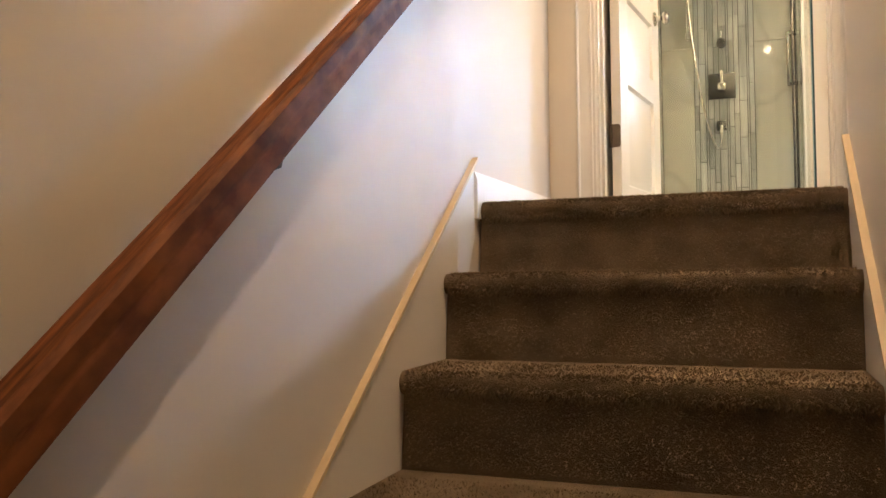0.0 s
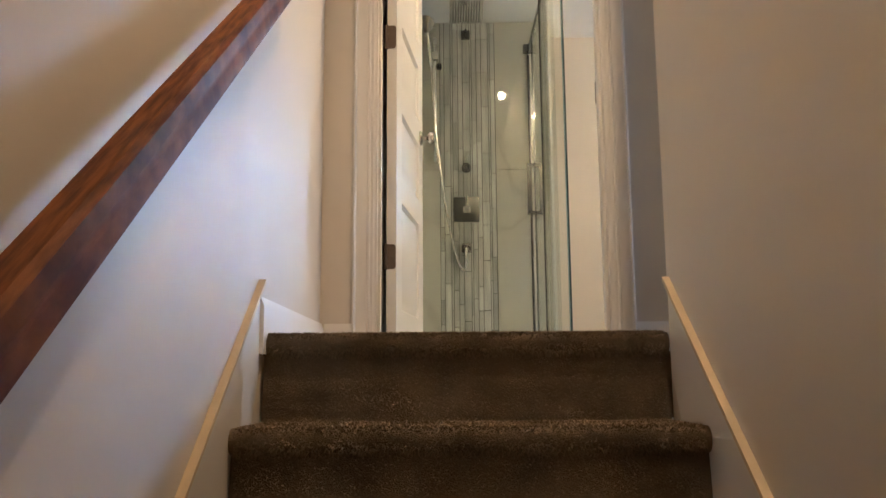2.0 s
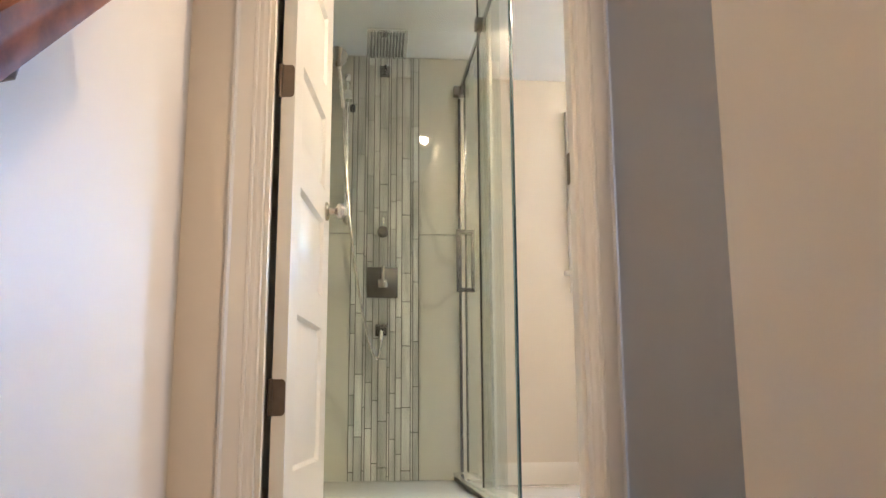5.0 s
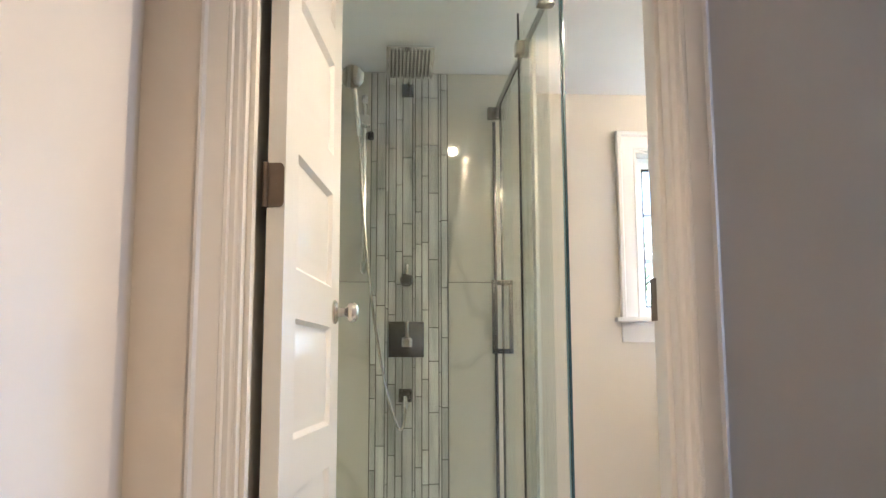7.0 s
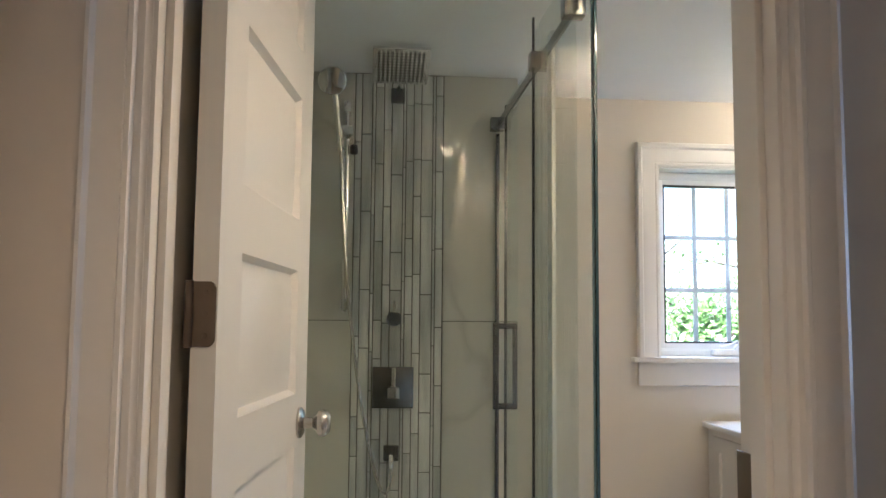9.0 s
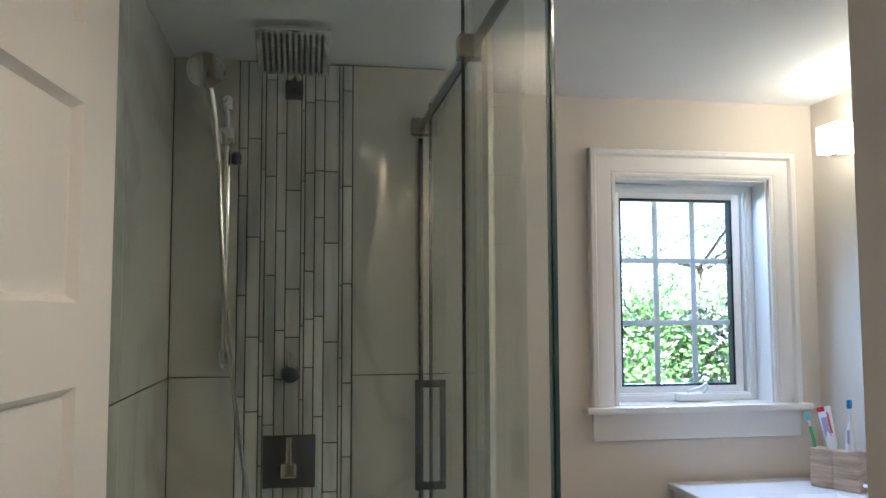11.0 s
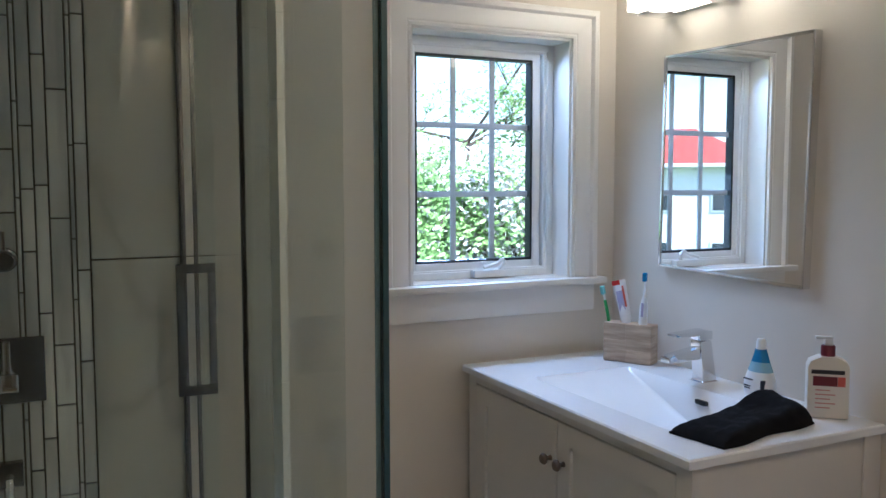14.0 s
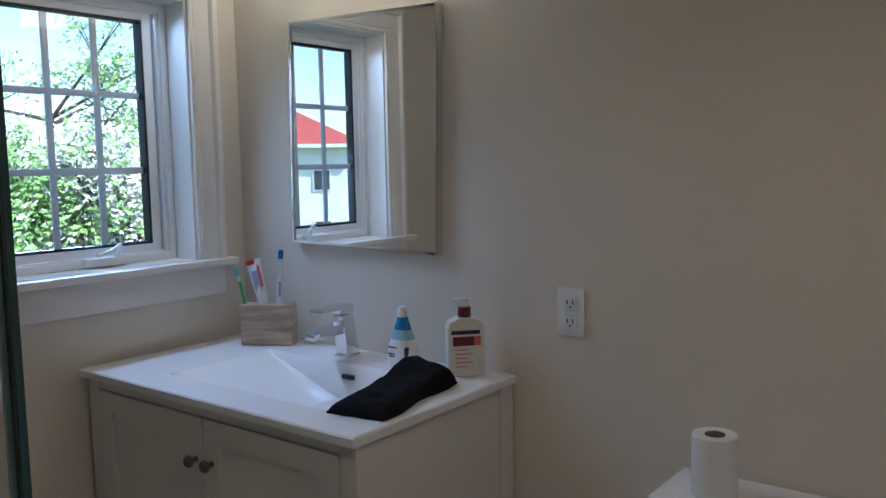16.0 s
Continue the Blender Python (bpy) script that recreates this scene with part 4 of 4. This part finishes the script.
# ---- mirror, light, outlet ----
mir = thing("wall_mirror", pose(BX1, 2.707, 1.414, 1.3, 0, 0), "rectangular mirror with a slim chrome frame", "mirror")
MW, MH = 0.288, 0.337
part("backing", boxes((-0.020, -0.001, -MW + 0.006, MW - 0.006, -MH + 0.006, MH - 0.006)), M_INK, mir, local=True)
part("glass", boxes((-0.024, -0.0203, -MW + 0.008, MW - 0.008, -MH + 0.008, MH - 0.008)), M_MIRROR, mir, local=True)
part("frame", boxes((-0.028, -0.001, -MW, -MW + 0.0078, -MH, MH), (-0.028, -0.001, MW - 0.0078, MW, -MH, MH), (-0.028, -0.001, -MW + 0.0078, MW - 0.0078, -MH, -MH + 0.0078), (-0.028, -0.001, -MW + 0.0078, MW - 0.0078, MH - 0.0078, MH), bevel=0.001), M_CHROME, mir, "slim chrome frame", local=True)
vl = thing("vanity_light", (BX1, 2.72, 1.93), "chrome wall light with lit frosted glass shades", "wall light")
part("back_plate", boxes((BX1 - 0.022, BX1 - 0.001, 2.42, 3.02, 1.885, 1.945), bevel=0.004), M_CHROME, vl)
for y in (2.47, 2.72, 2.97):
    part("arm", boxes((2.335, BX1 - 0.022, y - 0.03, y + 0.03, 1.875, 1.888), bevel=0.003), M_CHROME, vl)
    part("shade", boxes((2.315, 2.425, y - 0.055, y + 0.055, 1.890, 1.985), bevel=0.006), M_SHADE, vl, "lit frosted glass shade")
out = thing("power_outlet", (BX1, 2.028, 0.948), "white double power outlet on the wall", "power outlet")
part("plate", boxes((BX1 - 0.007, BX1 - 0.0005, 1.991, 2.065, 0.889, 1.008), bevel=0.003), M_WHITEP, out)
for z in (0.972, 0.925):
    soc = part("socket", boxes((BX1 - 0.0105, BX1 - 0.0068, 2.011, 2.045, z - 0.017, z + 0.017), bevel=0.002), M_WHITEP, out)
    part("slot", boxes((BX1 - 0.0112, BX1 - 0.0104, 2.018, 2.021, z - 0.003, z + 0.008), (BX1 - 0.0112, BX1 - 0.0104, 2.034, 2.037, z - 0.003, z + 0.008), (BX1 - 0.0112, BX1 - 0.0104, 2.025, 2.030, z - 0.012, z - 0.007)), M_INK, soc)

# ---- toilet ----
toi = thing("toilet", (2.2, 1.49, FLOOR), "white ceramic toilet with a closed tank lid", "toilet")
part("tank", boxes((2.275, BX1 - 0.015, 1.265, 1.715, 0.27, 0.585), bevel=0.02, seg=3), M_CERAM, toi)
part("tank_lid", boxes((2.250, BX1 - 0.010, 1.245, 1.735, 0.586, 0.620), bevel=0.010, seg=3), M_CERAM, toi)
part("flush_button", lathe([(0.024, 0), (0.022, 0.004), (0.004, 0.005)], 20, (2.36, 1.49, 0.6202)), M_CHROME, toi)
bw = lathe([(0.11, FLOOR + 0.002), (0.12, FLOOR + 0.05), (0.13, 0.12), (0.19, 0.26), (0.195, 0.29)], 32)
bmesh.ops.scale(bw, vec=(1.25, 1, 1), verts=bw.verts)
bmesh.ops.translate(bw, vec=(2.02, 1.49, 0), verts=bw.verts)
part("bowl", bw, M_CERAM, toi)
sw = lathe([(0.19, 0.291), (0.195, 0.30), (0.19, 0.318), (0.15, 0.322)], 32)
bmesh.ops.scale(sw, vec=(1.25, 1, 1), verts=sw.verts)
bmesh.ops.translate(sw, vec=(2.02, 1.49, 0), verts=sw.verts)
part("seat_lid", sw, M_WHITEP, toi)
roll = thing("toilet_roll", (2.335, 1.622, 0.6205), "upright white toilet paper roll on the tank lid", "toilet paper")
rb = lathe([(0.021, 0.006), (0.021, 0.128), (0.044, 0.130), (0.047, 0.127), (0.047, 0.003), (0.044, 0.0)], 40)
part("paper", rb, M_PAPER, roll, local=True)
# solid dark disc over the hole; the core's inner shade is in its colour
part("core_hollow", lathe([(0.0208, 0.1282), (0.0205, 0.1295)], 24), M_CARD, roll, "dark brown disc in place of the shaded cardboard core", local=True)

# ---- ceiling lights ----
def downlight(x, y, z):
    d = thing("recessed_downlight", (x, y, z), "round recessed ceiling downlight, lit", "ceiling light", "recessed downlights")
    part("trim_ring", lathe([(0.062, -0.004), (0.062, -0.001), (0.031, -0.001), (0.031, -0.003)], 32), M_WHITEP, d, local=True)
    part("lens", lathe([(0.030, -0.0035), (0.029, -0.0015)], 32), M_LED, d, local=True)
downlight(1.17, 1.18, CEIL)
downlight(0.87, -0.85, 2.12)

# ---- outside ----
struct("ground", boxes((-400, 400, 3.6, 800, -4.2, -4.0)), M_GRASS, "green lawn below the window", "ground")


def tree(name, x, y, h, r, n, bloom, seed, label):
    rng = random.Random(seed)
    t = thing(name, (x, y, -4.0), label, "tree")
    pts = [(0, 0, 0), (0.1, 0.05, h * 0.25), (-0.05, 0.1, h * 0.5), (0.1, 0, h * 0.8)]
    bm = bmesh.new()
    def limb(a, b, ra, rb_):
        a, b = Vector(a), Vector(b)
        d = (b - a).normalized()
        u = d.orthogonal().normalized()
        w = d.cross(u)
        lo = [bm.verts.new(a + ra * (math.cos(k * 1.0472) * u + math.sin(k * 1.0472) * w)) for k in range(6)]
        hi = [bm.verts.new(b + rb_ * (math.cos(k * 1.0472) * u + math.sin(k * 1.0472) * w)) for k in range(6)]
        for k in range(6):
            bm.faces.new((lo[k], lo[(k + 1) % 6], hi[(k + 1) % 6], hi[k]))
    for k in range(3):
        limb(pts[k], pts[k + 1], 0.16 - 0.045 * k, 0.115 - 0.045 * k)
    tips = []
    for k in range(26):
        z = h * rng.uniform(0.25, 0.8)
        a = rng.uniform(0, 6.283)
        q = r * rng.uniform(0.5, 1.0)
        e = (q * math.cos(a), q * math.sin(a), z + r * rng.uniform(0.1, 0.7))
        limb((0.05, 0.05, z), e, 0.035, 0.008)
        tips.append((Vector((0.05, 0.05, z)), Vector(e)))
        for _ in range(4):
            f = Vector(e) * 0.6 + Vector((0.05, 0.05, z)) * 0.4
            e2 = f + Vector((rng.uniform(-1, 1), rng.uniform(-1, 1), rng.uniform(-0.4, 1))) * r * 0.35
            limb(f, e2, 0.012, 0.004)
            tips.append((f, e2))
    part("trunk", bm, M_BARK, t, local=True)
    for nm, m, cnt, size in (("crown", M_LEAF, int(n * 2 * (1 - bloom)), 0.052), ("blossom", M_BLOOM, int(n * 1.6 * bloom), 0.040)):
        if not cnt:
            continue
        vs, fs = [], []
        for _ in range(cnt):
            a, b = tips[rng.randrange(len(tips))]
            p = a.lerp(b, rng.uniform(0.35, 1.08)) + Vector((rng.gauss(0, 0.13), rng.gauss(0, 0.13), rng.gauss(0, 0.13)))
            d1 = Vector((rng.gauss(0, 1), rng.gauss(0, 1), rng.gauss(0, 1))).normalized()
            d2 = d1.orthogonal().normalized()
            s = size * rng.uniform(0.5, 1.3)
            i = len(vs)
            vs += [p - d1 * s, p + d2 * s * 0.5, p + d1 * s, p - d2 * s * 0.5]
            fs.append((i, i + 1, i + 2, i + 3))
        me = bpy.data.meshes.new(nm)
        me.from_pydata([tuple(v) for v in vs], [], fs)
        me.materials.append(m)
        o = new(nm, me)
        o.parent = t


tree("blossom_tree", 5.6, 9.2, 6.0, 1.9, 26000, 0.8, 3, "white blossoming tree outside the window")
tree("garden_tree", 4.0, 9.4, 5.9, 1.6, 15000, 0.15, 5, "fresh green leafy tree outside the window")
tree("blossom_tree", 3.0, 11.0, 6.6, 2.1, 18000, 0.75, 8, "white blossoming tree behind the green one")
tree("garden_tree", 7.6, 14.5, 7.8, 2.6, 9000, 0.2, 11, "tall thin green tree beyond the blossom trees")
tree("blossom_tree", 8.2, 10.2, 6.2, 2.0, 20000, 0.8, 12, "white blossoming tree beside the green one")
tree("garden_tree", -5.5, 13.5, 5.0, 1.6, 8000, 0.0, 14, "green garden tree near the neighbouring house")

house = thing("neighbour_house", pose(-27.0, 37.5, -4.0, 0, 0, 40), "white neighbouring house with a red roof", "house")
part("wall", boxes((-4.5, 4.5, -3.5, 3.5, 0, 6.29)), M_SIDING, house, local=True)
def hip_roof():
    """Four slopes meeting at a short ridge."""
    bm = bmesh.new()
    a, b, c, d = (bm.verts.new(p) for p in ((-5.0, -4.2, 6.5), (5.0, -4.2, 6.5), (5.0, 4.2, 6.5), (-5.0, 4.2, 6.5)))
    e, f = bm.verts.new((-1.6, 0, 8.5)), bm.verts.new((1.6, 0, 8.5))
    for q in ((a, b, f, e), (c, d, e, f), (b, c, f), (d, a, e), (d, c, b, a)):
        bm.faces.new(q)
    return bm


part("roof", hip_roof(), M_ROOF, house, "red shingle hip roof", local=True)
part("eave", boxes((-5.0, 5.0, -4.2, 4.2, 6.30, 6.49)), M_SIDING, house, local=True)
for x in (-2.8, 0.0, 2.8):
    for z in (1.3, 4.0):
        w = part("window", boxes((x - 0.5, x + 0.5, -3.56, -3.49, z, z + 1.2), bevel=0.02), M_SIDING, house, local=True)
        part("pane", boxes((x - 0.4, x + 0.4, -3.58, -3.565, z + 0.1, z + 1.1)), M_DARKWIN, w, local=True)

# ---- tiles, piece by piece ----
TZ0 = FLOOR + 0.005
def tile(name, x0, x1, z0, z1, material, y0=SHY - 0.012, y1=SHY - 0.0005):
    o = obj(name, boxes((x0, x1, y0, y1, z0, z1), bevel=0.0012, seg=1), material)
    o.parent = shower_wall
    return o
for x0, x1 in ((BX0 + 0.014, 0.392), (0.738, 1.029)):
    tile("tile", x0, x1, TZ0, 1.1685, M_TILE)
    tile("tile", x0, x1, 1.1715, CEIL - 0.004, M_TILE)
rnd = random.Random(4)
widths = [16, 24, 8, 20, 18, 27, 7, 18, 18, 27, 7, 18]
unit = (0.736 - 0.394) / sum(widths)
x = 0.394
for w in widths:
    x1 = x + w * unit
    z = TZ0 - rnd.uniform(0, 0.25)
    while z < CEIL - 0.01:
        l = rnd.choice((0.145, 0.30, 0.30, 0.22))
        a, b = max(z, TZ0), min(z + l, CEIL - 0.004)
        if b - a > 0.012:
            tile("strip_tile", x + 0.0019, x1 - 0.0019, a + 0.0019, b - 0.0019, M_STRIP, SHY - 0.0115 - rnd.uniform(0, 0.0015))
        z += l
    x = x1
left_tiles = struct("wall_shower_left", boxes((BX0 + 0.0005, BX0 + 0.003, GY, SHY - 0.001, TZ0, CEIL - 0.002)), M_GROUT, "marble tiled side wall of the shower", "wall")
for y0 in (GY, GY + 0.642):
    for z0, z1 in ((TZ0, 1.1685), (1.1715, CEIL - 0.004)):
        o = obj("tile", boxes((BX0 + 0.0031, BX0 + 0.013, y0 + 0.0015, min(y0 + 0.6405, SHY - 0.013), z0, z1), bevel=0.0012, seg=1), M_TILE)
        o.parent = left_tiles
